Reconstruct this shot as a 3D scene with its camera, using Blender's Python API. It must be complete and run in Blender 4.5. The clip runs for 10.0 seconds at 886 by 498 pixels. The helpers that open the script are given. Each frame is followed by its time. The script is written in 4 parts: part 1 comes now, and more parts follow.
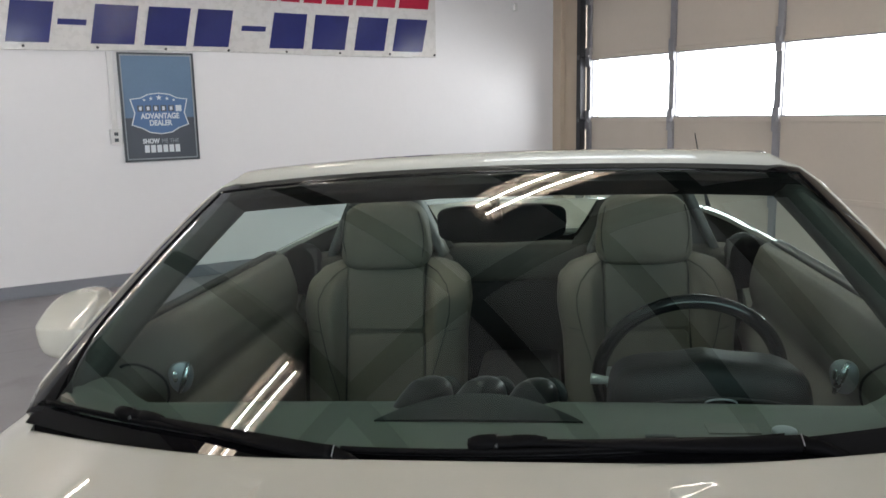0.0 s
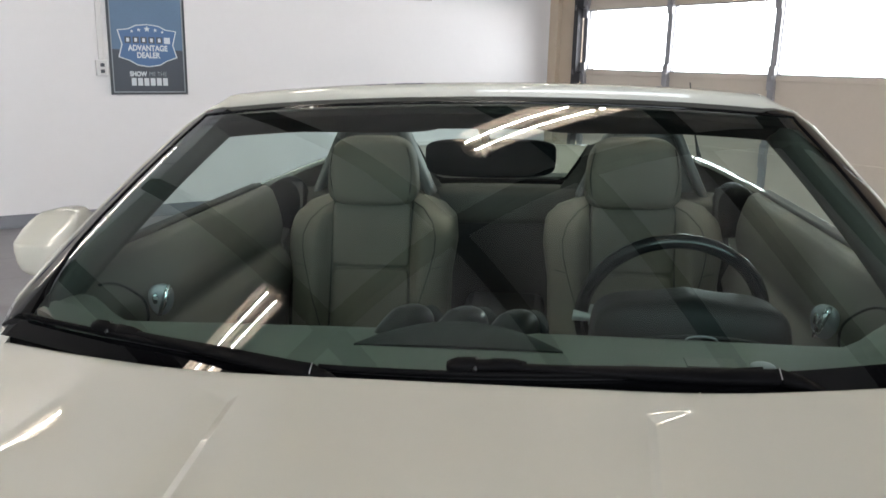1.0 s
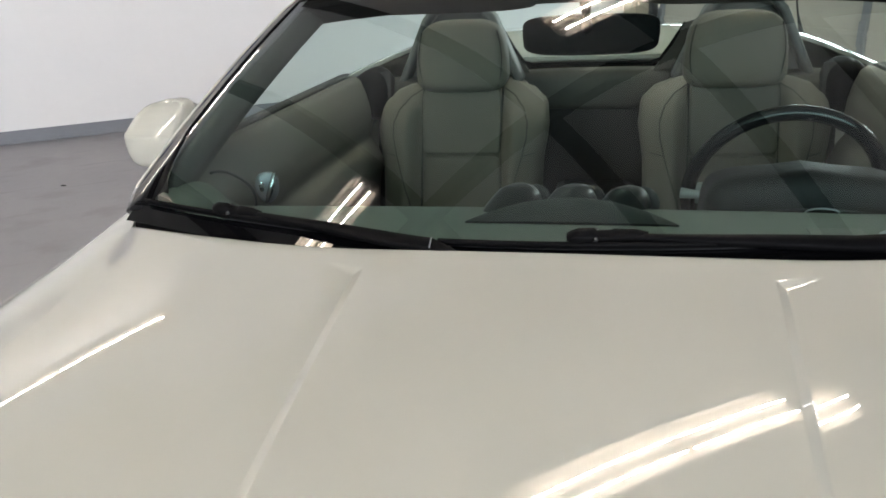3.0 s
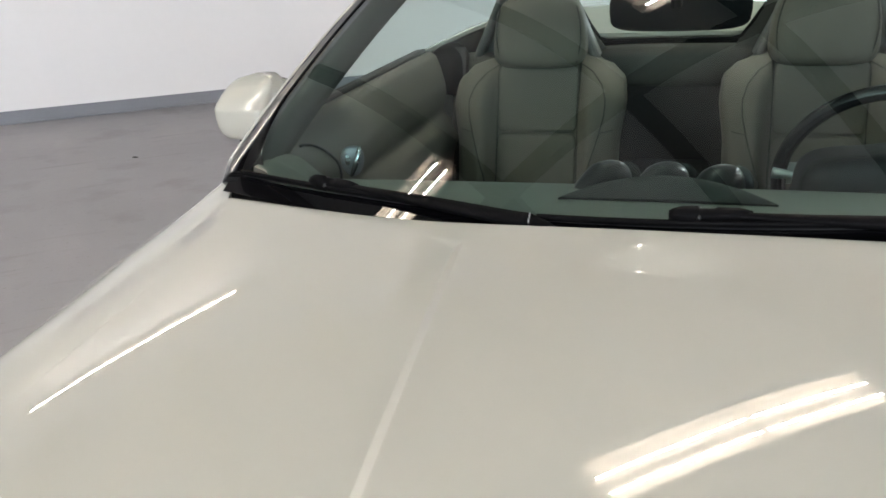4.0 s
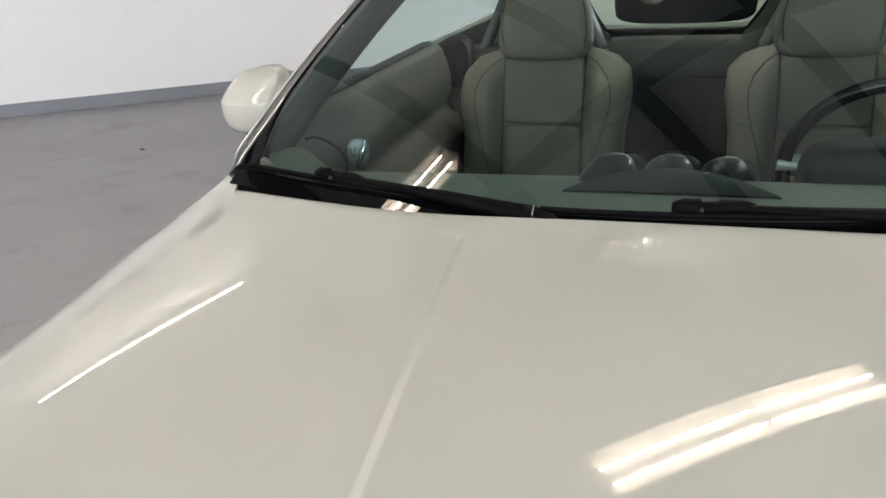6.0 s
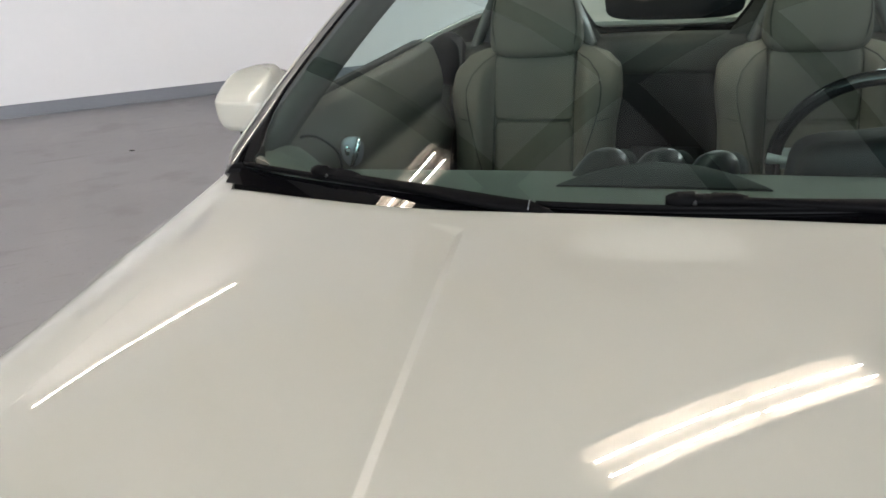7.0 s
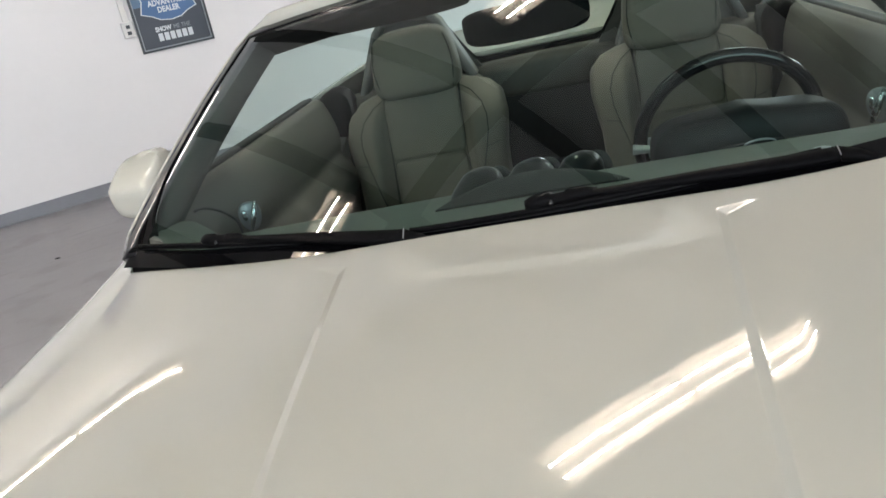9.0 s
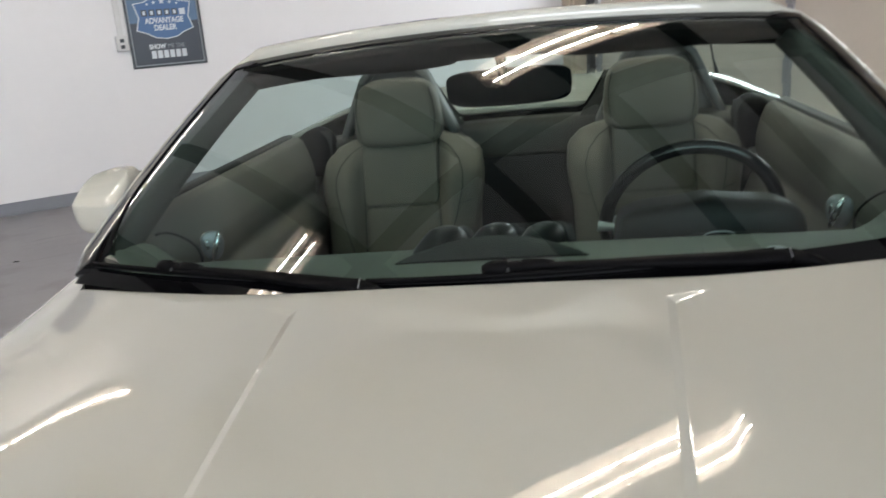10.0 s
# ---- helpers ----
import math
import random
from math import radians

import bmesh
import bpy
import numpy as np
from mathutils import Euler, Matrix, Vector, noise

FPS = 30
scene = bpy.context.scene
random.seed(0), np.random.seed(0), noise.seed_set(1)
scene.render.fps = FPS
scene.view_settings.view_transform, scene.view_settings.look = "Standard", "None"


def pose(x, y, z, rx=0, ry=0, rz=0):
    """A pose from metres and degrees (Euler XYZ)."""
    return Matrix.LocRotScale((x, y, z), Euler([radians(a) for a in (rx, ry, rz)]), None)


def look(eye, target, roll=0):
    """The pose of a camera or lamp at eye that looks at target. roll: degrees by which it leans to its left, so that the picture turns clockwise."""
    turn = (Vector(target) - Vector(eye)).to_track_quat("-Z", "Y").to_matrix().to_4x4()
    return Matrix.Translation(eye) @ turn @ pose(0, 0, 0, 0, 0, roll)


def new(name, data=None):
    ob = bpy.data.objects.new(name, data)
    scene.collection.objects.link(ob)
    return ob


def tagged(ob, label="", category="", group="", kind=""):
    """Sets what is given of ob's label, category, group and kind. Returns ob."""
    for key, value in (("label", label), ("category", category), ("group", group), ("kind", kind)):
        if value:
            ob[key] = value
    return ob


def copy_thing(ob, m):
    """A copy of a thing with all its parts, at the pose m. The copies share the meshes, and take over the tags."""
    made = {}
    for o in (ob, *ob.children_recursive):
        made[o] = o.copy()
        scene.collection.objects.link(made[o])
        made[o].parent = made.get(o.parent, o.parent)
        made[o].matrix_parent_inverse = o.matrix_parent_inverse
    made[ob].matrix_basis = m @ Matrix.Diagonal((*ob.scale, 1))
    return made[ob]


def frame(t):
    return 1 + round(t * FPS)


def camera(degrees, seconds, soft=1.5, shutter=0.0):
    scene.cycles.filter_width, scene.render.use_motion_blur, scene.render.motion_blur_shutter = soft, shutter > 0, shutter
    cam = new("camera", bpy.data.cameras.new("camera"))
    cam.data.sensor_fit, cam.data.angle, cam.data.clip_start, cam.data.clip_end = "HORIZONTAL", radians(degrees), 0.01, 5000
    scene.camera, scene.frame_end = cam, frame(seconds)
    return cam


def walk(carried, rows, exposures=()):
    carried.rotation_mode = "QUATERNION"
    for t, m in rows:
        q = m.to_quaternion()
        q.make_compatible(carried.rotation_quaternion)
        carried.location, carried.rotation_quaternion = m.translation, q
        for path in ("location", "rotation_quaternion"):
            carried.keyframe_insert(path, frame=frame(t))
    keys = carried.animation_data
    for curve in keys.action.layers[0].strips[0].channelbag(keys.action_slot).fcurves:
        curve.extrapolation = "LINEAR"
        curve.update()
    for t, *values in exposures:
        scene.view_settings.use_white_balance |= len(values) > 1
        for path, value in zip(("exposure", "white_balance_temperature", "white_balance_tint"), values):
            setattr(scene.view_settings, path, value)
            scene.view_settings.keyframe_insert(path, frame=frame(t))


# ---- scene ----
cam = camera(58.36, 10.0, 1.5, 0.4)
PATH = [
    (0, (0.1086, -0.8762, 1.3942), (-0.1622, 1.0757, 1.0522), -1.17),
    (0.5, (0.0969, -0.8703, 1.3729), (-0.1628, 1.0749, 0.9872), 1.12),
    (1, (0.1109, -0.8676, 1.3525), (-0.1258, 1.0642, 0.8917), 1.26),
    (1.5, (0.1098, -0.8804, 1.3500), (-0.1379, 1.0334, 0.8248), 0.43),
    (2, (0.1000, -0.8713, 1.3461), (-0.1832, 1.0245, 0.7752), 0.36),
    (2.5, (0.0700, -0.8869, 1.3343), (-0.2762, 0.9800, 0.7061), -0.20),
    (3, (0.0531, -0.8855, 1.3193), (-0.3471, 0.9444, 0.6184), -1.48),
    (4.5, (-0.0190, -0.9213, 1.3272), (-0.5650, 0.8490, 0.5735), -1.54),
    (5, (-0.0039, -0.9175, 1.3342), (-0.5375, 0.8584, 0.5850), -1.53),
    (6.5, (0.0001, -0.9217, 1.3224), (-0.5360, 0.8410, 0.5444), -2.03),
    (7, (-0.0055, -0.9336, 1.3261), (-0.5168, 0.8383, 0.5522), -2.31),
    (7.5, (0.0445, -0.9245, 1.3273), (-0.3021, 0.8873, 0.5545), -4.34),
    (8, (0.0729, -0.9550, 1.2845), (-0.2921, 0.8460, 0.4949), -7.87),
    (8.5, (0.1122, -0.9694, 1.2808), (-0.3228, 0.8327, 0.5303), -11.61),
    (9, (0.1026, -0.9717, 1.3176), (-0.2919, 0.8661, 0.6343), -11.77),
    (9.5, (0.1145, -0.9715, 1.3245), (-0.3111, 0.8671, 0.6622), -9.28),
    (10, (0.1236, -0.9691, 1.3270), (-0.1890, 0.9201, 0.7497), -4.21),
]
walk(cam, [(t, look(eye, target, roll)) for t, eye, target, roll in PATH],
     [(0, 0.22), (0.5, 0.34), (1.5, 0.49), (3, 0.64), (4.5, 0.67), (6.5, 0.66), (7.5, 0.60), (8.5, 0.42), (9, 0.60), (9.5, 0.54), (10, 0.44)])

import collections

# ---- light ----
ROOM_TURN = 40.0                      # the room's walls against the car's axis, degrees
ROOM = pose(0, 0, 0, 0, 0, ROOM_TURN)
WALL_V, WALL_U = 6.25, 5.455          # the banner wall and the garage door wall
BACK_V, BACK_U = -6.5, -7.5
CEIL_Z, LAMP_Z = 4.0, 3.6
TUBE_POWER, WALL_TUBE_POWER, SKY_POWER, WINDOW_WATTS = 118.0, 58.0, 8.0, 400.0

world = bpy.data.worlds.new("sky")
scene.world = world
world.use_nodes = True
wn = world.node_tree
wn.nodes.clear()
w_out = wn.nodes.new("ShaderNodeOutputWorld")
w_bg = wn.nodes.new("ShaderNodeBackground")
w_sky = wn.nodes.new("ShaderNodeTexSky")
w_sky.sky_type, w_sky.sun_disc = "NISHITA", False
w_sky.sun_elevation, w_sky.sun_rotation = radians(38), radians(200)
w_bg.inputs["Strength"].default_value = 0.12
wn.links.new(w_sky.outputs["Color"], w_bg.inputs["Color"])
wn.links.new(w_bg.outputs["Background"], w_out.inputs["Surface"])
scene.view_settings.exposure = 0.0


# ---- materials ----
def material(name, color, rough=0.5, metal=0.0, coat=0.0, coat_rough=0.03, var=0.12, scale=6.0, bump=0.0, bump_scale=200.0, spec=0.5):
    """A painted or moulded surface: two scales of colour variation, uneven gloss and fine relief."""
    m = bpy.data.materials.new(name)
    m.use_nodes = True
    n, l = m.node_tree.nodes, m.node_tree.links
    b = n["Principled BSDF"]
    tc = n.new("ShaderNodeTexCoord")
    big, fine = n.new("ShaderNodeTexNoise"), n.new("ShaderNodeTexNoise")
    big.inputs["Scale"].default_value, big.inputs["Detail"].default_value = scale, 5.0
    fine.inputs["Scale"].default_value, fine.inputs["Detail"].default_value = scale * 14, 3.0
    l.new(tc.outputs["Object"], big.inputs["Vector"])
    l.new(tc.outputs["Object"], fine.inputs["Vector"])
    add = n.new("ShaderNodeMath")
    add.operation = "MULTIPLY_ADD"
    add.inputs[1].default_value = 0.45
    l.new(fine.outputs["Fac"], add.inputs[0])
    l.new(big.outputs["Fac"], add.inputs[2])
    ramp = n.new("ShaderNodeMapRange")
    ramp.inputs["From Min"].default_value, ramp.inputs["From Max"].default_value = 0.4, 1.05
    ramp.inputs["To Min"].default_value, ramp.inputs["To Max"].default_value = 1.0 - var, 1.0 + var
    l.new(add.outputs[0], ramp.inputs["Value"])
    mul = n.new("ShaderNodeVectorMath")
    mul.operation = "SCALE"
    mul.inputs[0].default_value = color[:3]
    l.new(ramp.outputs["Result"], mul.inputs["Scale"])
    l.new(mul.outputs["Vector"], b.inputs["Base Color"])
    rr = n.new("ShaderNodeMapRange")
    rr.inputs["To Min"].default_value, rr.inputs["To Max"].default_value = max(0.0, rough - 0.08 * (rough > 0.1)), min(1.0, rough + 0.08 * (rough > 0.1))
    l.new(fine.outputs["Fac"], rr.inputs["Value"])
    l.new(rr.outputs["Result"], b.inputs["Roughness"])
    b.inputs["Metallic"].default_value = metal
    b.inputs["Coat Weight"].default_value = coat
    b.inputs["Coat Roughness"].default_value = coat_rough
    b.inputs["Specular IOR Level"].default_value = spec
    if bump:
        bt = n.new("ShaderNodeTexNoise")
        bt.inputs["Scale"].default_value, bt.inputs["Detail"].default_value = bump_scale, 2.0
        l.new(tc.outputs["Object"], bt.inputs["Vector"])
        bp = n.new("ShaderNodeBump")
        bp.inputs["Strength"].default_value, bp.inputs["Distance"].default_value = bump, 0.002
        l.new(bt.outputs["Fac"], bp.inputs["Height"])
        l.new(bp.outputs["Normal"], b.inputs["Normal"])
    return m


def glow(name, color, power):
    m = bpy.data.materials.new(name)
    m.use_nodes = True
    b = m.node_tree.nodes["Principled BSDF"]
    b.inputs["Base Color"].default_value = (*color, 1)
    b.inputs["Emission Color"].default_value = (*color, 1)
    b.inputs["Emission Strength"].default_value = power
    return m


def sheet_glass(name, tint, gloss=1.0):
    """A thin pane: clear, tinted, with a mirror image that grows towards grazing views."""
    m = bpy.data.materials.new(name)
    m.use_nodes = True
    n, l = m.node_tree.nodes, m.node_tree.links
    n.remove(n["Principled BSDF"])
    clear, mirror, mix = n.new("ShaderNodeBsdfTransparent"), n.new("ShaderNodeBsdfGlossy"), n.new("ShaderNodeMixShader")
    clear.inputs["Color"].default_value = (*tint, 1)
    mirror.inputs["Roughness"].default_value = 0.004
    facing = n.new("ShaderNodeLayerWeight")
    facing.inputs["Blend"].default_value = 0.5
    power, scaled = n.new("ShaderNodeMath"), n.new("ShaderNodeMath")
    power.operation, scaled.operation = "POWER", "MULTIPLY_ADD"
    power.inputs[1].default_value = 5.0
    l.new(facing.outputs["Facing"], power.inputs[0])
    l.new(power.outputs[0], scaled.inputs[0])
    scaled.inputs[1].default_value, scaled.inputs[2].default_value = 0.95 * gloss, 0.045 * gloss
    scaled.use_clamp = True
    l.new(scaled.outputs[0], mix.inputs["Fac"])
    l.new(clear.outputs[0], mix.inputs[1])
    l.new(mirror.outputs[0], mix.inputs[2])
    l.new(mix.outputs[0], n["Material Output"].inputs["Surface"])
    return m


PAINT = material("pearl_white_paint", (0.440, 0.440, 0.392), 0.55, 0.0, 1.0, 0.012, 0.015, 3.0, spec=0.15)
PAINT.node_tree.nodes["Principled BSDF"].inputs["Coat IOR"].default_value = 1.66
BLACK = material("black_plastic", (0.004, 0.004, 0.0045), 0.45, var=0.25, scale=20, spec=0.02)
RUBBER = material("black_rubber", (0.012, 0.012, 0.013), 0.55, var=0.2, scale=30)
GLOSS_BLACK = material("gloss_black", (0.006, 0.006, 0.007), 0.10, var=0.1, spec=0.3)
SATIN_BLACK = material("satin_black", (0.007, 0.008, 0.008), 0.32, var=0.1, spec=0.4)
LID_VINYL = material("dark_lid_vinyl", (0.010, 0.011, 0.0105), 0.6, var=0.12, scale=9, bump=0.2, bump_scale=600, spec=0.3)
TRIM_BLACK = material("dark_header_cloth", (0.006, 0.006, 0.006), 0.85, var=0.15, scale=12, spec=0.05)
POD_VINYL = material("dark_pod_vinyl", (0.007, 0.0073, 0.0078), 0.55, var=0.1, scale=9, spec=0.25)
LEATHER = material("grey_leather", (0.100, 0.089, 0.072), 0.58, var=0.10, scale=9, bump=0.12, bump_scale=420, spec=0.25)
LEATHER_DARK = material("dark_grey_leather", (0.046, 0.044, 0.039), 0.6, var=0.12, scale=9, bump=0.25, bump_scale=420, spec=0.25)
HOOP_GREY = material("grey_hoop_plastic", (0.070, 0.072, 0.070), 0.5, var=0.08, scale=9, spec=0.3)
FRIT = material("black_printed_glass", (0.002, 0.002, 0.0025), 0.015, var=0.0, spec=0.3)
SEAM = material("seam_thread", (0.018, 0.017, 0.015), 0.8)
DASH = material("grey_dash_vinyl", (0.110, 0.113, 0.097), 0.65, var=0.08, scale=7, bump=0.3, bump_scale=600)
DOOR_TRIM = material("door_trim_vinyl", (0.110, 0.100, 0.085), 0.5, var=0.10, scale=6, bump=0.3, bump_scale=500)
CARPET = material("black_carpet", (0.012, 0.012, 0.013), 0.95, var=0.3, scale=40, bump=0.6, bump_scale=500)
PILLAR = material("grey_pillar_trim", (0.036, 0.037, 0.033), 0.6, var=0.06, scale=10, bump=0.2, bump_scale=700)
CHROME = material("brushed_chrome", (0.72, 0.74, 0.76), 0.26, 1.0, var=0.05)
SILVER = material("silver_plastic", (0.42, 0.43, 0.43), 0.35, 0.4, var=0.05)
TYRE = material("tyre_rubber", (0.02, 0.02, 0.02), 0.8, var=0.2, scale=20, bump=0.3, bump_scale=200)
ALLOY = material("alloy_rim", (0.5, 0.5, 0.51), 0.3, 1.0, var=0.05)
WS_GLASS = sheet_glass("windscreen_glass", (0.675, 0.835, 0.80), 1.8)
PANE = sheet_glass("window_pane", (0.95, 0.96, 0.96))
MIRROR = material("mirror_glass", (0.9, 0.9, 0.9), 0.01, 1.0, var=0.0)
WALL = material("white_wall_paint", (0.74, 0.735, 0.75), 0.62, var=0.025, scale=1.2, bump=0.12, bump_scale=60)
CEILING = material("off_white_ceiling", (0.54, 0.53, 0.505), 0.8, var=0.05, scale=0.8)
BEAM = material("brown_grey_beam", (0.030, 0.024, 0.019), 0.7, var=0.1, scale=3)
TAN = material("tan_wall_paint", (0.50, 0.42, 0.33), 0.7, var=0.05, scale=2, bump=0.1, bump_scale=60)
BASEBOARD = material("blue_grey_vinyl_base", (0.19, 0.20, 0.23), 0.45, var=0.08, scale=3)
DOOR_SKIN = material("beige_door_skin", (0.56, 0.50, 0.43), 0.5, var=0.04, scale=2, bump=0.2, bump_scale=120)
GALV = material("galvanised_steel", (0.34, 0.34, 0.36), 0.45, 0.7, var=0.12, scale=8)
DARK_STEEL = material("dark_steel", (0.05, 0.05, 0.055), 0.5, 0.6, var=0.15, scale=10)
LAMP_WHITE = material("white_lamp_enamel", (0.83, 0.73, 0.62), 0.45, var=0.02)
TUBE = glow("fluorescent_tube", (1.0, 0.95, 0.885), TUBE_POWER)
WALL_TUBE = glow("dim_fluorescent_tube", (1.0, 0.95, 0.885), WALL_TUBE_POWER)
SKY_GLOW = glow("overcast_sky", (0.95, 0.97, 1.0), SKY_POWER)
VINYL = material("white_banner_vinyl", (0.60, 0.59, 0.58), 0.28, var=0.03, scale=1.5, bump=0.35, bump_scale=7)
NAVY = material("navy_print", (0.016, 0.022, 0.13), 0.22, var=0.15, scale=4, bump=0.45, bump_scale=9)
RED = material("red_print", (0.42, 0.015, 0.05), 0.22, var=0.15, scale=4, bump=0.45, bump_scale=9)
POSTER_BLUE = material("poster_blue", (0.105, 0.18, 0.285), 0.4, var=0.08, scale=3)
POSTER_GREY = material("poster_grey", (0.058, 0.070, 0.090), 0.4, var=0.08, scale=3)
BADGE_BLUE = material("badge_blue", (0.072, 0.15, 0.31), 0.4, var=0.04)
PRINT_WHITE = material("print_white", (0.62, 0.66, 0.70), 0.4, var=0.03)
POSTER_PALE = material("print_pale_grey", (0.26, 0.29, 0.32), 0.4, var=0.03)
FRAME_GREY = material("dark_frame", (0.06, 0.07, 0.08), 0.35, 0.3)
SWITCH = material("ivory_plastic", (0.62, 0.62, 0.62), 0.45, var=0.03)
GROUND = material("pale_concrete", (0.38, 0.37, 0.35), 0.9, var=0.1, scale=1)


def floor_material():
    """Grey coated concrete with dull stains, scuffs and a slight sheen."""
    m = material("grey_floor_coating", (0.215, 0.210, 0.224), 0.42, var=0.14, scale=0.9, bump=0.25, bump_scale=90)
    n, l = m.node_tree.nodes, m.node_tree.links
    b = n["Principled BSDF"]
    clean = b.inputs["Base Color"].links[0].from_socket
    tc = n.new("ShaderNodeTexCoord")
    tint = clean
    # broad stains, drag marks and fine grit
    for scale, stretch, low, high, shade in ((2.6, (1, 1, 1), 0.56, 0.70, (0.80, 0.79, 0.78, 1)), (5.0, (0.35, 2.6, 1), 0.60, 0.72, (0.84, 0.83, 0.83, 1)), (46.0, (1, 1, 1), 0.62, 0.74, (0.78, 0.77, 0.76, 1)), (1.7, (1.6, 0.5, 1), 0.55, 0.75, (1.10, 1.09, 1.08, 1))):
        mp, nz, mr, mx = n.new("ShaderNodeMapping"), n.new("ShaderNodeTexNoise"), n.new("ShaderNodeMapRange"), n.new("ShaderNodeMix")
        mp.inputs["Scale"].default_value = stretch
        mp.inputs["Rotation"].default_value = (0, 0, 0.6)
        mp.inputs["Location"].default_value = (scale, 2 * scale, 0)
        nz.inputs["Scale"].default_value, nz.inputs["Detail"].default_value = scale, 6.0
        mr.inputs["From Min"].default_value, mr.inputs["From Max"].default_value = low, high
        mx.data_type, mx.blend_type = "RGBA", "MULTIPLY"
        sockets = [k for k in mx.inputs if k.type == "RGBA"]
        sockets[1].default_value = shade
        l.new(tc.outputs["Object"], mp.inputs["Vector"])
        l.new(mp.outputs["Vector"], nz.inputs["Vector"])
        l.new(nz.outputs["Fac"], mr.inputs["Value"])
        l.new(mr.outputs["Result"], mx.inputs["Factor"])
        l.new(tint, sockets[0])
        tint = [k for k in mx.outputs if k.type == "RGBA"][0]
    l.new(tint, b.inputs["Base Color"])
    return m


FLOOR = floor_material()


# ---- helpers for shapes ----
def mesh_object(name, verts, faces, mat, parent=None, label="", smooth=True, m=None, out=None):
    me = bpy.data.meshes.new(name)
    me.from_pydata([tuple(v) for v in verts], [], faces)
    bm = bmesh.new()
    bm.from_mesh(me)
    bmesh.ops.recalc_face_normals(bm, faces=bm.faces)
    if out is not None and sum(f.normal.dot(Vector(out)) * f.calc_area() for f in bm.faces) < 0:
        bmesh.ops.reverse_faces(bm, faces=bm.faces)
    bm.to_mesh(me)
    bm.free()
    me.materials.append(mat)
    if smooth:
        me.polygons.foreach_set("use_smooth", [True] * len(me.polygons))
    ob = new(name, me)
    if parent:
        ob.parent = parent
    if m is not None:
        ob.matrix_basis = m
    if label:
        ob["label"] = label
    return ob


def part(name, bm, mat, parent, label="", smooth=False, m=None):
    """Links a bmesh as one mesh object under a thing or a part."""
    me = bpy.data.meshes.new(name)
    bmesh.ops.recalc_face_normals(bm, faces=bm.faces)
    bm.to_mesh(me)
    bm.free()
    me.materials.append(mat)
    if smooth:
        me.polygons.foreach_set("use_smooth", [True] * len(me.polygons))
    ob = new(name, me)
    if parent:
        ob.parent = parent
    if m is not None:
        ob.matrix_basis = m
    if label:
        ob["label"] = label
    return ob


def boxes(*spans, bevel=0.0):
    """A bmesh of boxes, each x0, x1, y0, y1, z0, z1, with rounded edges."""
    bm = bmesh.new()
    for x0, x1, y0, y1, z0, z1 in spans:
        made = bmesh.ops.create_cube(bm, size=1.0, matrix=Matrix.LocRotScale(((x0 + x1) / 2, (y0 + y1) / 2, (z0 + z1) / 2), None, (abs(x1 - x0), abs(y1 - y0), abs(z1 - z0))))
    if bevel:
        bmesh.ops.bevel(bm, geom=list(bm.edges), offset=bevel, segments=2, affect="EDGES", profile=0.5)
    return bm


def grid(nu, nv, fn, close_u=False):
    """Vertices and faces of a sheet fn(i / nu, j / nv)."""
    cu = nu if close_u else nu + 1
    verts = [fn(i / nu, j / nv) for i in range(cu) for j in range(nv + 1)]
    faces = []
    for i in range(nu):
        a, b = i * (nv + 1), ((i + 1) % cu) * (nv + 1)
        faces += [(a + j, b + j, b + j + 1, a + j + 1) for j in range(nv)]
    return verts, faces


def thick(ob, depth, offset=-1.0, rim=True):
    uses = collections.Counter(k for p in ob.data.polygons for k in p.edge_keys)
    ob.data.edges.foreach_set("use_edge_sharp", [uses[tuple(sorted(e.vertices))] < 2 for e in ob.data.edges])
    mod = ob.modifiers.new("thickness", "SOLIDIFY")
    mod.thickness, mod.offset, mod.use_rim = depth, offset, rim
    return ob


def sweep(path, profile, frames, cap=True):
    """A profile [(a, b), ...] carried along path; frames(i) gives the two axes of the profile at point i."""
    verts, faces, k = [], [], len(profile(0) if callable(profile) else profile)
    for i, p in enumerate(path):
        ax, bx = frames(i)
        verts += [Vector(p) + Vector(ax) * a + Vector(bx) * b for a, b in (profile(i) if callable(profile) else profile)]
    for i in range(len(path) - 1):
        for j in range(k):
            faces.append((i * k + j, i * k + (j + 1) % k, (i + 1) * k + (j + 1) % k, (i + 1) * k + j))
    if cap:
        faces += [tuple(range(k)), tuple(reversed(range((len(path) - 1) * k, len(path) * k)))]
    return verts, faces


def rod(path, radius, sides=10):
    """A round bar along path; radius is a number or one for each point."""
    pts = [Vector(p) for p in path]
    rad = radius if isinstance(radius, (list, tuple)) else [radius] * len(pts)

    def axes(i):
        d = (pts[min(i + 1, len(pts) - 1)] - pts[max(i - 1, 0)]).normalized()
        a = d.cross(Vector((0.13, 0.21, 0.97)))
        if a.length < 0.1:
            a = d.cross(Vector((1, 0, 0)))
        a.normalize()
        return a * rad[i], d.cross(a) * rad[i]
    return sweep(pts, [(math.cos(2 * math.pi * k / sides), math.sin(2 * math.pi * k / sides)) for k in range(sides)], axes)


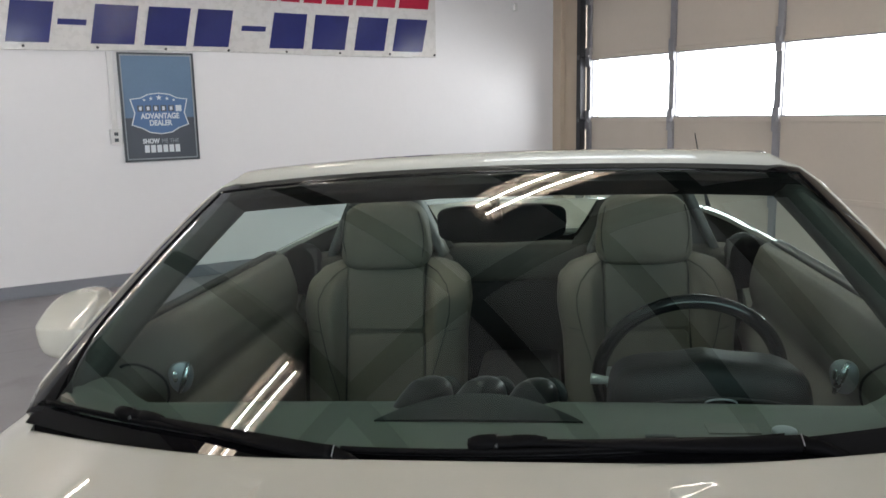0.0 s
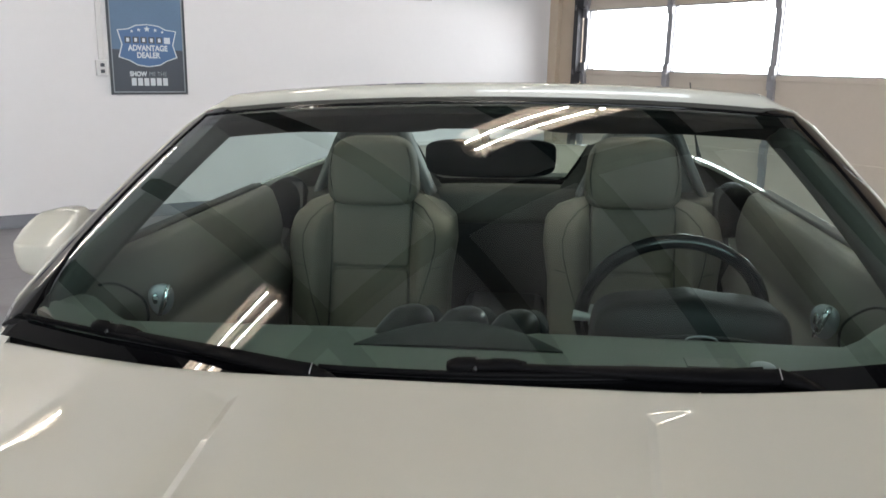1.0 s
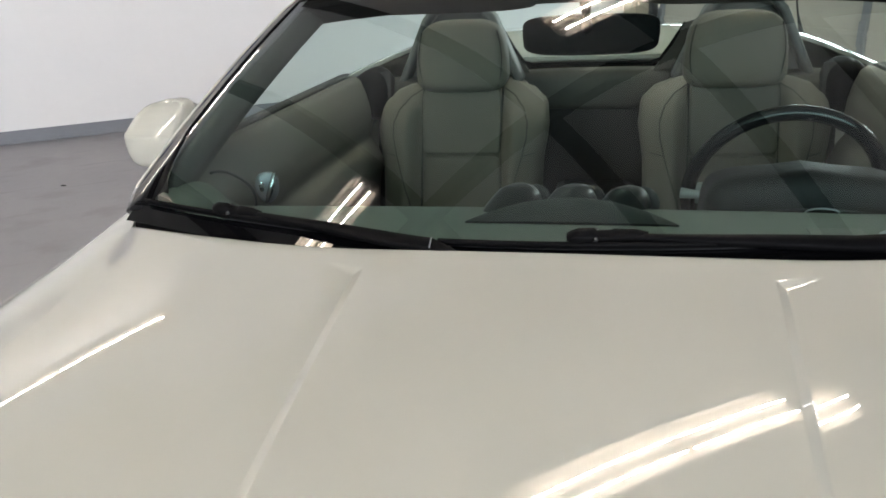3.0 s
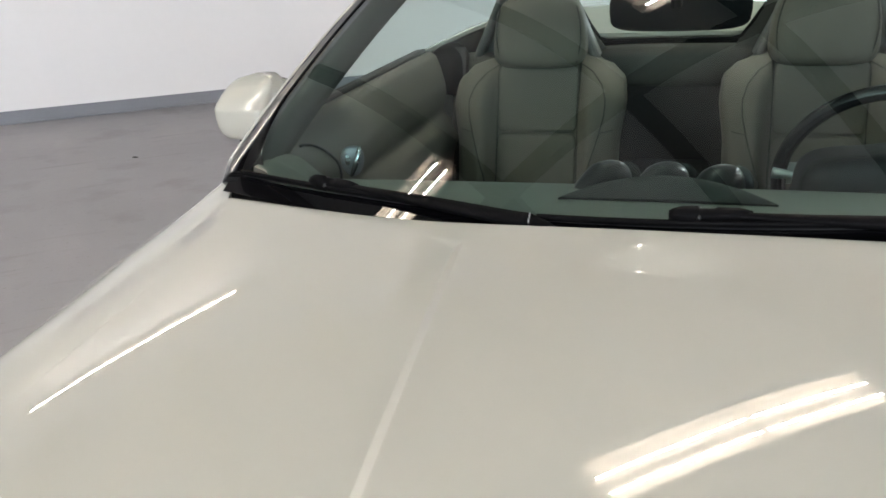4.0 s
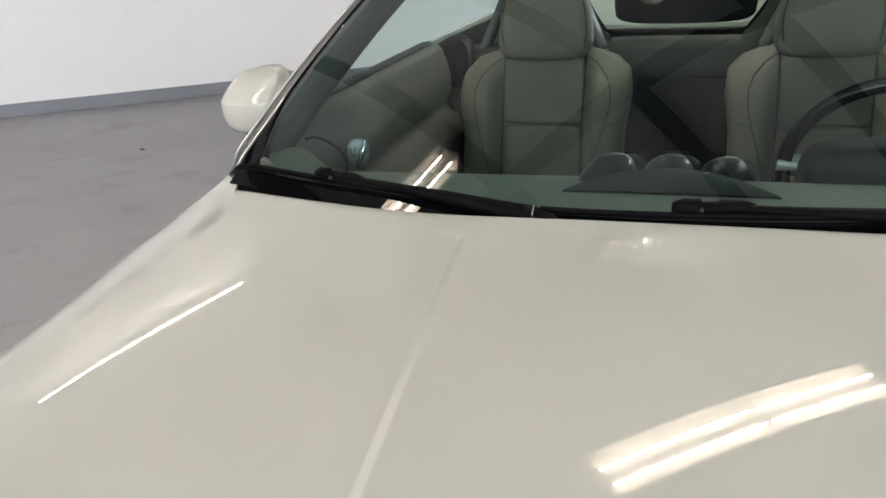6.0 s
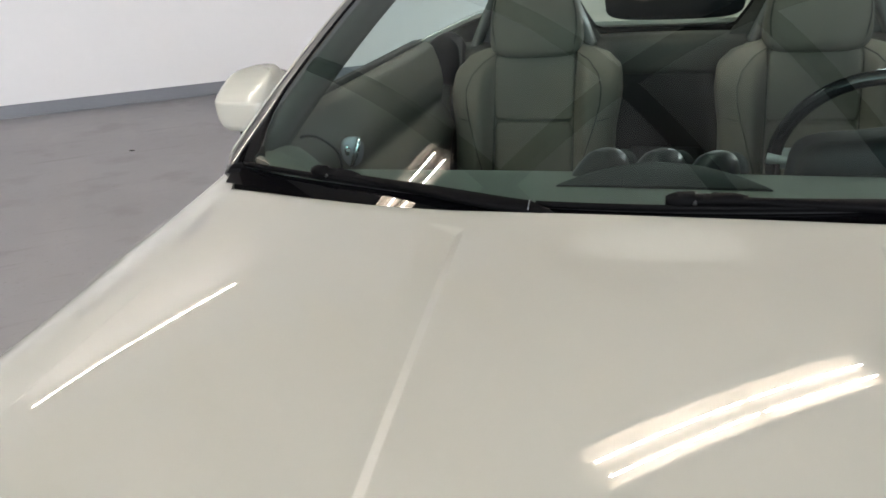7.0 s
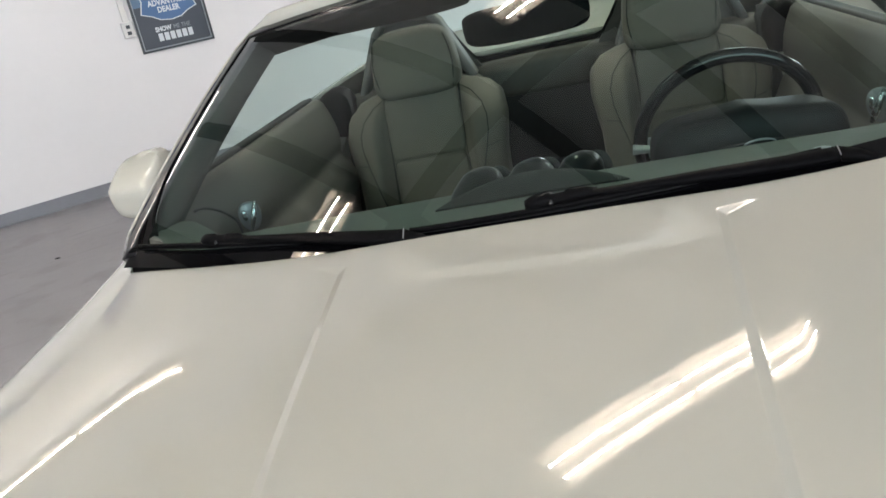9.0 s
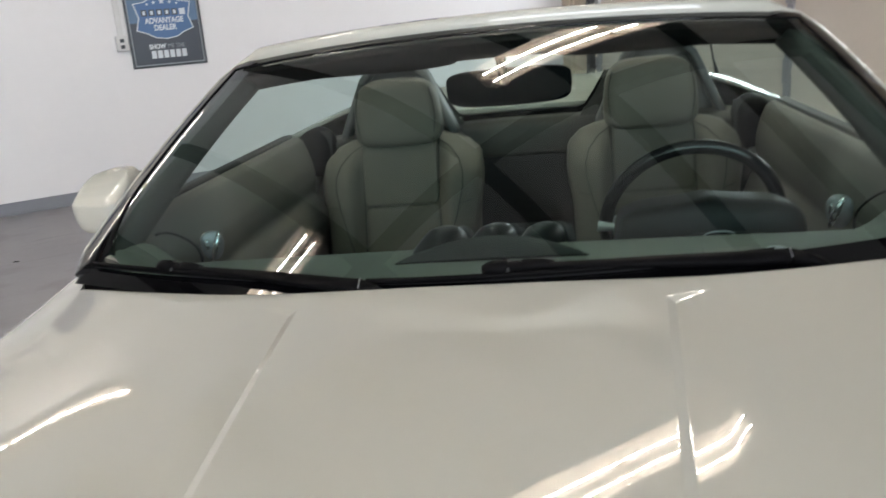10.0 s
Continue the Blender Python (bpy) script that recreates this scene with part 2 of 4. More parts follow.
def pad(center, half, n=3.0, nu=28, nv=16, shape=None):
    """A cushion: a superellipsoid with half sizes and roundness n, bent by shape(x, y, z) in unit coordinates."""
    def pw(c, e):
        return math.copysign(abs(c) ** e, c)

    def fn(a, b):
        th, ph = 2 * math.pi * a, math.pi * (b - 0.5)
        e = 2.0 / n
        x, y, z = pw(math.cos(ph), e) * pw(math.cos(th), e), pw(math.cos(ph), e) * pw(math.sin(th), e), pw(math.sin(ph), e)
        if shape:
            x, y, z = shape(x, y, z)
        return (center[0] + x * half[0], center[1] + y * half[1], center[2] + z * half[2])
    return grid(nu, nv, fn, close_u=True)


def text_mesh(name, body, size, mat, parent, m, label="", extrude=0.0006, squeeze=1.0, bold=0.0):
    cu = bpy.data.curves.new(name, "FONT")
    cu.body, cu.size, cu.extrude, cu.offset = body, size, extrude, bold
    cu.align_x, cu.align_y = "CENTER", "CENTER"
    tmp = new(name + "_curve", cu)
    me = bpy.data.meshes.new_from_object(tmp.evaluated_get(bpy.context.evaluated_depsgraph_get()))
    bpy.data.objects.remove(tmp)
    me.name = name
    me.materials.clear()
    me.materials.append(mat)
    ob = new(name, me)
    ob.parent = parent
    ob.matrix_basis = m @ Matrix.Diagonal((squeeze, 1, 1, 1))
    if label:
        ob["label"] = label
    return ob


def smooth_step(t):
    t = min(1.0, max(0.0, t))
    return t * t * (3 - 2 * t)


def lerp(a, b, t):
    return a + (b - a) * t


def table(keys, t):
    """Smooth reading of a table [(t, value), ...]."""
    if t <= keys[0][0]:
        return keys[0][1]
    for (a, va), (b, vb) in zip(keys, keys[1:]):
        if t <= b:
            return lerp(va, vb, smooth_step((t - a) / (b - a)) * 0.5 + (t - a) / (b - a) * 0.5)
    return keys[-1][1]


def room(name, label="", category="", kind="structure", at=(0, 0, 0), turn=0):
    ob = new(name)
    ob.matrix_basis = ROOM @ pose(*at, 0, 0, turn)
    return tagged(ob, label, category, "", kind)


# ---- the room ----
def structure(name, bm, mat, label, category):
    ob = part(name, bm, mat, None, m=ROOM)
    return tagged(ob, label, category, "", "structure")


structure("floor", boxes((BACK_U, WALL_U, BACK_V, WALL_V, -0.15, 0.0)), FLOOR, "grey coated concrete floor with faint stains and scuffs", "floor")
structure("ceiling", boxes((BACK_U, WALL_U, BACK_V, WALL_V, CEIL_Z, CEIL_Z + 0.15)), CEILING, "off-white ceiling panels above the beams", "ceiling")
structure("wall_north", boxes((BACK_U - 0.2, WALL_U + 0.2, WALL_V, WALL_V + 0.2, -0.15, CEIL_Z + 0.15)), WALL, "smooth white painted wall", "wall")
WIN_U0, WIN_U1, WIN_Z0, WIN_Z1 = -7.0, 1.5, 0.5, 3.1
structure("wall_south", boxes((BACK_U - 0.2, WIN_U0, BACK_V - 0.2, BACK_V, -0.15, CEIL_Z + 0.15), (WIN_U1, WALL_U + 0.2, BACK_V - 0.2, BACK_V, -0.15, CEIL_Z + 0.15),
                              (WIN_U0, WIN_U1, BACK_V - 0.2, BACK_V, -0.15, WIN_Z0), (WIN_U0, WIN_U1, BACK_V - 0.2, BACK_V, WIN_Z1, CEIL_Z + 0.15)), WALL, "plain white painted wall", "wall")
structure("wall_west", boxes((BACK_U - 0.2, BACK_U, BACK_V, WALL_V, -0.15, CEIL_Z + 0.15)), WALL, "plain white painted wall", "wall")
DOOR_V0, DOOR_V1, DOOR_TOP = 1.16, 5.74, 3.17
structure("wall_east", boxes((WALL_U, WALL_U + 0.2, DOOR_V1 + 0.04, WALL_V, -0.15, CEIL_Z + 0.15), (WALL_U, WALL_U + 0.2, BACK_V, DOOR_V0 - 0.04, -0.15, CEIL_Z + 0.15),
                             (WALL_U, WALL_U + 0.2, DOOR_V0 - 0.04, DOOR_V1 + 0.04, DOOR_TOP, CEIL_Z + 0.15)), TAN, "tan painted wall round the garage door", "wall")
structure("baseboard", boxes((BACK_U, WALL_U - 0.07, WALL_V - 0.012, WALL_V, 0.0, 0.10), bevel=0.004), BASEBOARD, "blue-grey vinyl baseboard along the white wall", "baseboard")
part("base_toe", boxes((BACK_U, WALL_U - 0.07, WALL_V - 0.030, WALL_V - 0.012, 0.0, 0.010), bevel=0.003), BASEBOARD, bpy.data.objects["baseboard"])
structure("trim", boxes((WALL_U - 0.06, WALL_U, WALL_V - 0.14, WALL_V, 0.0, CEIL_Z), bevel=0.006), TAN, "tan painted corner column", "column")
for k in range(-6, 4):
    u = 0.36 + 1.35 * k
    structure("ceiling_beam", boxes((u - 0.085, u + 0.085, BACK_V, WALL_V, CEIL_Z - 0.16, CEIL_Z), bevel=0.005), BEAM, "brown-grey steel beam under the ceiling", "beam")
structure("ceiling_girder", boxes((BACK_U, WALL_U, 1.04, 1.20, CEIL_Z - 0.30, CEIL_Z - 0.001), bevel=0.005), BEAM, "brown-grey steel girder crossing the beams", "beam")
structure("ground", boxes((WALL_U + 0.2, 60, -60, 60, -0.2, -0.02)), GROUND, "pale concrete yard outside", "ground")
# Unseen window, added with its area lamp to brighten the room with daylight.
window = part("unseen_window_1", boxes(*[(u - 0.03, u + 0.03, BACK_V - 0.14, BACK_V - 0.06, WIN_Z0, WIN_Z1) for u in (-4.97, -2.75, -0.5, 1.75, 3.97)],
                               (WIN_U0, WIN_U1, BACK_V - 0.14, BACK_V - 0.06, WIN_Z0, WIN_Z0 + 0.06), (WIN_U0, WIN_U1, BACK_V - 0.14, BACK_V - 0.06, WIN_Z1 - 0.06, WIN_Z1)), GALV, None, m=ROOM)
tagged(window, "unseen window in a grey frame, added for fill daylight", "window", "", "structure")
daylight = bpy.data.lights.new("daylight", "AREA")
daylight.shape, daylight.size, daylight.size_y = "RECTANGLE", WIN_U1 - WIN_U0 - 0.1, WIN_Z1 - WIN_Z0 - 0.1
daylight.energy, daylight.color = WINDOW_WATTS, (0.86, 0.92, 1.0)
day = new("daylight", daylight)
day.matrix_basis = ROOM @ pose((WIN_U0 + WIN_U1) / 2, BACK_V - 0.17, (WIN_Z0 + WIN_Z1) / 2, 90, 0, 0)
sky_card = mesh_object("backdrop", [(WALL_U + 4, -14, -0.1), (WALL_U + 4, 18, -0.1), (WALL_U + 4, 18, 9), (WALL_U + 4, -14, 9)], [(0, 1, 2, 3)], SKY_GLOW, m=ROOM)
tagged(sky_card, "bright overcast sky outside the windows", "sky", "", "structure")


def garage_door():
    d = room("door_1", "closed beige sectional garage door with a row of windows", "garage door")
    x0 = WALL_U + 0.02
    cuts = [0.0, 0.63, 1.272, 1.925, 2.56, DOOR_TOP]
    cols = [DOOR_V1 - 0.02, 4.58, 3.44, 2.30, DOOR_V0]
    for k, (za, zb) in enumerate(zip(cuts, cuts[1:])):
        for va, vb in zip(cols, cols[1:]):
            if k == 2:
                continue
            part("panel", boxes((x0, x0 + 0.045, vb + 0.003, va - 0.003, za + 0.004, zb - 0.004), bevel=0.006), DOOR_SKIN, d)
    for va, vb in zip(cols, cols[1:]):          # the glazed section
        a, b = va - 0.035, vb + 0.035
        part("window_frame", boxes((x0, x0 + 0.045, vb, va, 1.276, 1.306), (x0, x0 + 0.045, vb, va, 1.893, 1.921), (x0, x0 + 0.045, a, va, 1.306, 1.893), (x0, x0 + 0.045, vb, b, 1.306, 1.893)), GALV, d)
        pane = part("pane", boxes((x0 + 0.02, x0 + 0.026, b, a, 1.306, 1.893)), PANE, d, "clear window pane")
        pane.visible_shadow = False
    for v in cols:                              # stiles with hinges
        part("stile", boxes((x0 - 0.032, x0 - 0.002, v - 0.03, v + 0.03, 0.0, DOOR_TOP), bevel=0.004), GALV, d, "galvanised stile")
        for z in cuts[1:-1]:
            part("hinge", boxes((x0 - 0.05, x0 - 0.03, v - 0.032, v + 0.032, z - 0.10, z + 0.10), (x0 - 0.062, x0 - 0.045, v - 0.022, v + 0.022, z - 0.02, z + 0.02), bevel=0.004), GALV, d, "steel hinge plate")
    for z in cuts[1:-1]:
        part("rail", boxes((x0 - 0.016, x0 - 0.002, cols[-1], cols[0], z - 0.022, z + 0.022), bevel=0.003), DOOR_SKIN, d)
    return d


garage_door()


def door_track():
    t = room("garage_track", "dark steel vertical track beside the garage door", "track", "", (WALL_U, DOOR_V1 + 0.02, 0))
    part("rail", boxes((-0.10, -0.09, -0.01, 0.05, 0.0, 3.3), (-0.10, -0.03, -0.01, 0.0, 0.0, 3.3), bevel=0.002), DARK_STEEL, t)
    part("angle", boxes((-0.05, 0.0, 0.02, 0.028, 0.0, 3.3), (-0.012, -0.002, 0.02, 0.09, 0.0, 3.3)), DARK_STEEL, t)
    for z in (0.63, 1.272, 1.925, 2.56):
        part("bracket", boxes((-0.10, 0.0, 0.0, 0.05, z - 0.03, z + 0.03), bevel=0.004), GALV, t)
        v, f = rod([(-0.07, -0.06, z), (-0.07, 0.03, z)], 0.012)
        mesh_object("roller", v, f, DARK_STEEL, t)
    return t


door_track()


# ---- strip lights ----
def strip_light(u, v, z, h, tubes=(-0.075, 0.075), label="two-tube fluorescent strip light with white reflector"):
    """A strip light, 2 * h long, whose reflector opens downwards."""
    s = room("strip_light", label, "ceiling light", "object", (u, v, z))
    s["group"] = "strip lights under the ceiling"
    part("housing", boxes((-h, h, -0.06, 0.06, 0.047, 0.13), bevel=0.006), LAMP_WHITE, s)
    prof = [(-0.105, -0.020), (-0.055, 0.040), (0.055, 0.040), (0.105, -0.020), (0.110, -0.016), (0.058, 0.047), (-0.058, 0.047), (-0.110, -0.016)] if len(tubes) == 1 else [(-0.192, -0.050), (-0.172, -0.012), (-0.140, 0.020), (-0.100, 0.036), (0.100, 0.036), (0.140, 0.020), (0.172, -0.012), (0.192, -0.050), (0.198, -0.046), (0.178, -0.008), (0.144, 0.027), (0.102, 0.044), (-0.102, 0.044), (-0.144, 0.027), (-0.178, -0.008), (-0.198, -0.046)]
    vv, ff = sweep([(-h, 0, 0), (h, 0, 0)], prof, lambda i: ((0, 1, 0), (0, 0, 1)))
    mesh_object("reflector", vv, ff, LAMP_WHITE, s, smooth=False)
    if len(tubes) > 1:
        part("ridge", boxes((-h, h, -0.030, 0.030, 0.006, 0.040), bevel=0.008), LAMP_WHITE, s)
    for side in tubes:
        for xa, xb in ((-h + 0.04, -0.03), (0.03, h - 0.04)):
            vv, ff = rod([(xa, side, -0.010), (xb, side, -0.010)], 0.0085, 12)
            mesh_object("tube", vv, ff, TUBE if len(tubes) > 1 else WALL_TUBE, s, "glowing tube")
        for e in (-h, -0.02, h - 0.04):
            part("lamp_holder", boxes((e, e + 0.04, side - 0.015, side + 0.015, -0.022, 0.040), bevel=0.004), LAMP_WHITE, s)
    for x in (-0.65 * h, 0.65 * h):
        vv, ff = rod([(x, 0, 0.12), (x, 0, CEIL_Z - z)], 0.006, 6)
        mesh_object("hanger", vv, ff, GALV, s)
    return s


lamp = strip_light(2.25, 1.77, LAMP_Z, 1.26)
# The pair at v = -1.9 is unseen, added to light the room evenly.
for u, v in ((-2.25, 1.77), (-2.25, -1.9), (-5.6, -1.9)):
    copy_thing(lamp, ROOM @ pose(u, v, LAMP_Z))
wall_lamp = strip_light(-1.32, 5.95, 3.27, 1.08, (0.0,), "one-tube fluorescent strip light beside the wall")
# This copy is out of sight, added to brighten the banner wall.
copy_thing(wall_lamp, ROOM @ pose(-5.4, 5.95, 3.27))


# ---- on the white wall ----
def on_wall(u, z, depth=0.0):
    """Pose of a thing flat on the white wall: its x along the wall, its y up, its z out of the wall."""
    return ROOM @ pose(u, WALL_V - depth, z, 90, 0, 0)


def banner():
    b = tagged(new("banner"), "white vinyl banner with navy and red lettering bars", "banner")
    b.matrix_basis = on_wall(3.86, 1.93)
    w, h = 6.4, 0.95

    def fn(i, j):
        x, y = -w * i, h * j
        return (x, y + 0.008 * math.sin(x * 2.1) * (1 - j), 0.012 + 0.006 * math.sin(x * 3.3 + y * 5) + 0.004 * math.sin(x * 7.7 - y * 9))
    v, f = grid(120, 20, fn)
    thick(mesh_object("cloth", v, f, VINYL, b), 0.002, 1.0)
    v, f = rod([(-w * i / 60, 0.004 + 0.008 * math.sin(-w * i / 60 * 2.1), 0.014) for i in range(61)], 0.006, 6)
    mesh_object("hem", v, f, VINYL, b)

    def bar(x0, x1, y0, y1, mat, slant=0.26):
        n = 8
        def bf(i, j):
            y = lerp(y0, y1, j)
            x = lerp(x0, x1, i) + slant * (y - y0)
            return (x, y, 0.0165 + 0.006 * math.sin(x * 3.3 + y * 5) + 0.004 * math.sin(x * 7.7 - y * 9))
        vv, ff = grid(n, 4, bf)
        thick(mesh_object("lettering_bar", vv, ff, mat, b, "lettering bar"), 0.001, 1.0)
    # the number line, as bars of its size
    for x0, x1 in ((-3.83, -3.50), (-3.23, -2.87), (-2.82, -2.45), (-2.42, -2.09), (-1.75, -1.40), (-1.35, -0.98), (-0.91, -0.56), (-0.50, -0.13), (-4.20, -3.90), (-4.58, -4.28), (-5.3, -5.0), (-5.66, -5.38)):
        bar(x0, x1 - 0.03, 0.05, 0.36, NAVY, 0.2)
    for x0, x1 in ((-3.46, -3.25), (-2.0, -1.78), (-4.9, -4.72)):
        bar(x0, x1, 0.19, 0.235, NAVY, 0.2)
    for x0, x1 in ((-0.42, -0.09), (-0.66, -0.46), (-0.88, -0.70), (-0.96, -0.91), (-1.18, -1.0), (-1.40, -1.22), (-1.62, -1.44), (-1.84, -1.66), (-2.06, -1.88), (-2.28, -2.10), (-2.5, -2.32), (-2.75, -2.55), (-2.98, -2.80), (-3.2, -3.03)):
        bar(x0, x1, 0.46, 0.70, RED, 0.2)
    for k in range(14):
        x = 0.0 - 0.53 * k - (0.02 if k == 0 else 0)
        v, f = rod([(x, 0.022, 0.016), (x, 0.022, 0.024)], 0.011, 10)
        mesh_object("grommet", v, f, DARK_STEEL, b, "dark metal grommet")
    return b


banner()


def poster():
    p = tagged(new("poster"), "framed blue and grey dealer poster with a badge", "poster")
    p.matrix_basis = on_wall(1.122, 1.030)
    w, h, t = 0.305, 0.890, 0.016
    part("frame", boxes((-w, w, 0, t, 0.002, 0.022), (-w, w, h - t, h, 0.002, 0.022), (-w, -w + t, t, h - t, 0.002, 0.022), (w - t, w, t, h - t, 0.002, 0.022)), FRAME_GREY, p, "thin dark frame")
    part("inner_edge", boxes((-w + t, w - t, t, t + 0.010, 0.012, 0.0165), (-w + t, w - t, h - t - 0.010, h - t, 0.012, 0.0165), (-w + t, -w + t + 0.010, t + 0.010, h - t - 0.010, 0.012, 0.0165), (w - t - 0.010, w - t, t + 0.010, h - t - 0.010, 0.012, 0.0165)), POSTER_PALE, p, "pale inner edge of the frame")
    part("print", boxes((-w + t, w - t, 0.36, h - t, 0.003, 0.012)), POSTER_BLUE, p, "blue upper print")
    part("print", boxes((-w + t, w - t, t, 0.36, 0.003, 0.012)), POSTER_GREY, p, "dark grey lower print")

    def plate(name, pts, z0, z1, mat):
        n = len(pts)
        vv = [(x, y, z0) for x, y in pts] + [(x, y, z1) for x, y in pts]
        ff = [tuple(range(n, 2 * n))] + [(i, (i + 1) % n, n + (i + 1) % n, n + i) for i in range(n)]
        mesh_object(name, vv, ff, mat, p, smooth=False)

    def shield(s):
        half = [(0.0, 0.565), (0.09, 0.555), (0.15, 0.525), (0.235, 0.515), (0.205, 0.40), (0.235, 0.30), (0.15, 0.27), (0.09, 0.235), (0.0, 0.222)]
        pts = half + [(-x, y) for x, y in half[-2:0:-1]]
        return [(x * s, 0.395 + (y - 0.395) * s) for x, y in pts]
    plate("badge_border", shield(1.0), 0.012, 0.0135, PRINT_WHITE)
    plate("badge", shield(0.955), 0.0135, 0.015, BADGE_BLUE)
    for k, (x, r) in enumerate(((-0.12, 0.014), (-0.065, 0.017), (0.0, 0.026), (0.065, 0.017), (0.12, 0.014))):
        y = 0.505 + (0.012 if k in (1, 3) else 0.02 if k == 2 else 0)
        plate("star", [(x + (r if i % 2 == 0 else r * 0.42) * math.sin(i * math.pi / 5), y + (r if i % 2 == 0 else r * 0.42) * math.cos(i * math.pi / 5)) for i in range(10)], 0.015, 0.016, PRINT_WHITE)
    for k in range(6):                          # the maker's mark, as plain blocks
        x = -0.155 + 0.062 * k
        plate("mark_block", [(x - 0.024, 0.412), (x + 0.024, 0.412), (x + 0.024, 0.462), (x - 0.024, 0.462)], 0.015, 0.016, PRINT_WHITE if k == 5 else POSTER_GREY)
        if k < 5:
            plate("mark_block", [(x - 0.011, 0.422), (x + 0.011, 0.422), (x + 0.011, 0.452), (x - 0.011, 0.452)], 0.016, 0.017, PRINT_WHITE)
    text_mesh("lettering", "ADVANTAGE", 0.062, PRINT_WHITE, p, pose(0, 0.372, 0.0162), squeeze=0.84, bold=0.0022)
    text_mesh("lettering", "DEALER", 0.062, PRINT_WHITE, p, pose(0, 0.315, 0.0162), squeeze=0.84, bold=0.0022)
    text_mesh("lettering", "SHOW", 0.052, PRINT_WHITE, p, pose(-0.088, 0.165, 0.0132), squeeze=0.84, bold=0.0024)
    text_mesh("lettering", "ME THE", 0.050, POSTER_PALE, p, pose(0.068, 0.165, 0.0132), squeeze=0.84)
    for k in range(6):
        x = -0.125 + 0.05 * k
        plate("mark_block", [(x - 0.019, 0.072), (x + 0.019, 0.072), (x + 0.019, 0.134), (x - 0.019, 0.134)], 0.012, 0.0135, PRINT_WHITE)
    return p


poster()


def conduit():
    c = tagged(new("wall_outlet"), "white surface conduit running down to an outlet box", "outlet")
    c.matrix_basis = on_wall(0.755, 1.18)
    part("raceway", boxes((-0.02, 0.024, 0.12, 0.742, 0.001, 0.022), bevel=0.004), SWITCH, c)
    part("outlet_box", boxes((-0.045, 0.045, 0.0, 0.125, 0.001, 0.05), bevel=0.006), SWITCH, c)
    part("cover_plate", boxes((-0.038, 0.038, 0.006, 0.119, 0.05, 0.054), bevel=0.002), SWITCH, c)
    for y in (0.036, 0.085):
        part("socket", boxes((-0.016, 0.016, y - 0.014, y + 0.014, 0.053, 0.0565), bevel=0.003), FRAME_GREY, c, "grey socket face")
    return c


conduit()
sensor = tagged(part("wall_sensor", boxes((-0.025, 0.025, -0.04, 0.04, 0.0, 0.035), bevel=0.008), SWITCH, None, m=on_wall(4.86, 2.47)), "small white sensor box on the wall", "sensor")


# ---- the car ----
LEAN_CAR = -1.5
CAR = Matrix.Translation((0, 0, 0.95)) @ pose(0, 0, 0, 0, LEAN_CAR, 0) @ Matrix.Translation((0, 0, -0.95))
car = tagged(new("convertible_car"), "pearl white two-seat convertible with its roof down", "car")
car.matrix_basis = CAR


SLOPE_X = np.linspace(0, 1, 401)
SLOPE = np.interp(SLOPE_X, [0, 0.2, 0.26, 0.35, 0.45, 0.55, 0.66, 0.72, 1], [0, 0.0614, 0.068, 0.0455, 0.0397, 0.098, 0.15, 0.2, 0.2])
KERNEL = np.exp(-np.linspace(-2, 2, 49) ** 2)
SLOPE = np.convolve(np.pad(SLOPE, 24, mode="edge"), KERNEL / KERNEL.sum(), "valid")
SLOPE -= SLOPE[0] * np.exp(-(SLOPE_X / 0.05) ** 2)
FALL = np.concatenate([[0], np.cumsum((SLOPE[1:] + SLOPE[:-1]) / 2 * np.diff(SLOPE_X))])


def bend(y, mid, half):
    """0 before mid - half, then a smooth turn to a slope of 1."""
    return 0.0 if y < mid - half else (y - mid + half) ** 2 / (4 * half) if y < mid + half else y - mid


def hood_center(y):
    f = y - bend(y, 0.0, 0.08)
    return 0.961 - 0.0914 * f * f - 0.9 * max(0.0, -0.6 - y) ** 2


def skin(x, y):
    """Height of the front skin, hood and fender crown, before the pressed step."""
    a = abs(x)
    f = y - bend(y, 0.0, 0.08)
    return hood_center(y) - float(np.interp(a, SLOPE_X, FALL)) - (1.5 + 1.5 * smooth_step((0.08 - y) / 0.36)) * max(0.0, a - 0.70) ** 2 + (0.0468 * f + 0.0545 * f * f) * smooth_step((a - 0.15) / 0.40) + 0.1 * bend(y, 0.04, 0.13) * (1.7 - 0.7 * smooth_step((a - 0.20) / 0.35))


STEP_W, RECESS = 0.0105, 0.054
STEP_DEPTH = {-1: 0.0034, 1: 0.0036}    # depths differ by side so that each step mirrors something bright


def recess(out, y, sign):
    """Depth of the pressed recess beside a crease: a flat step down, a floor that rises outwards, a short wall at the rear."""
    if out <= 0:
        return 0.0
    deep = STEP_DEPTH[sign]
    d = deep * min(out / STEP_W, 1.0)
    if out > STEP_W:
        q = (out - STEP_W) / (RECESS - STEP_W)
        d = deep * (1.0 - q if q < 0.8 else (1.2 - q) ** 2 / 0.8 if q < 1.2 else 0.0)
    wall = 0.19 * (0.002 + 0.50 * out - 2.0 * out * out - y)
    return max(0.0, min(d, wall))


def crease_x(y):
    y = min(y, 0.0)
    return 0.246 + 0.0984 * y + 0.0221 * y * y


def hood_rear(x):
    return 0.047 + 0.285 * x * x + 0.105 * x ** 4


HOOD_FRONT = -0.98


def hood_side(y):
    return table([(-1.0, 0.55), (-0.5, 0.62), (-0.12, 0.632), (0.13, 0.678), (0.26, 0.722)], y)


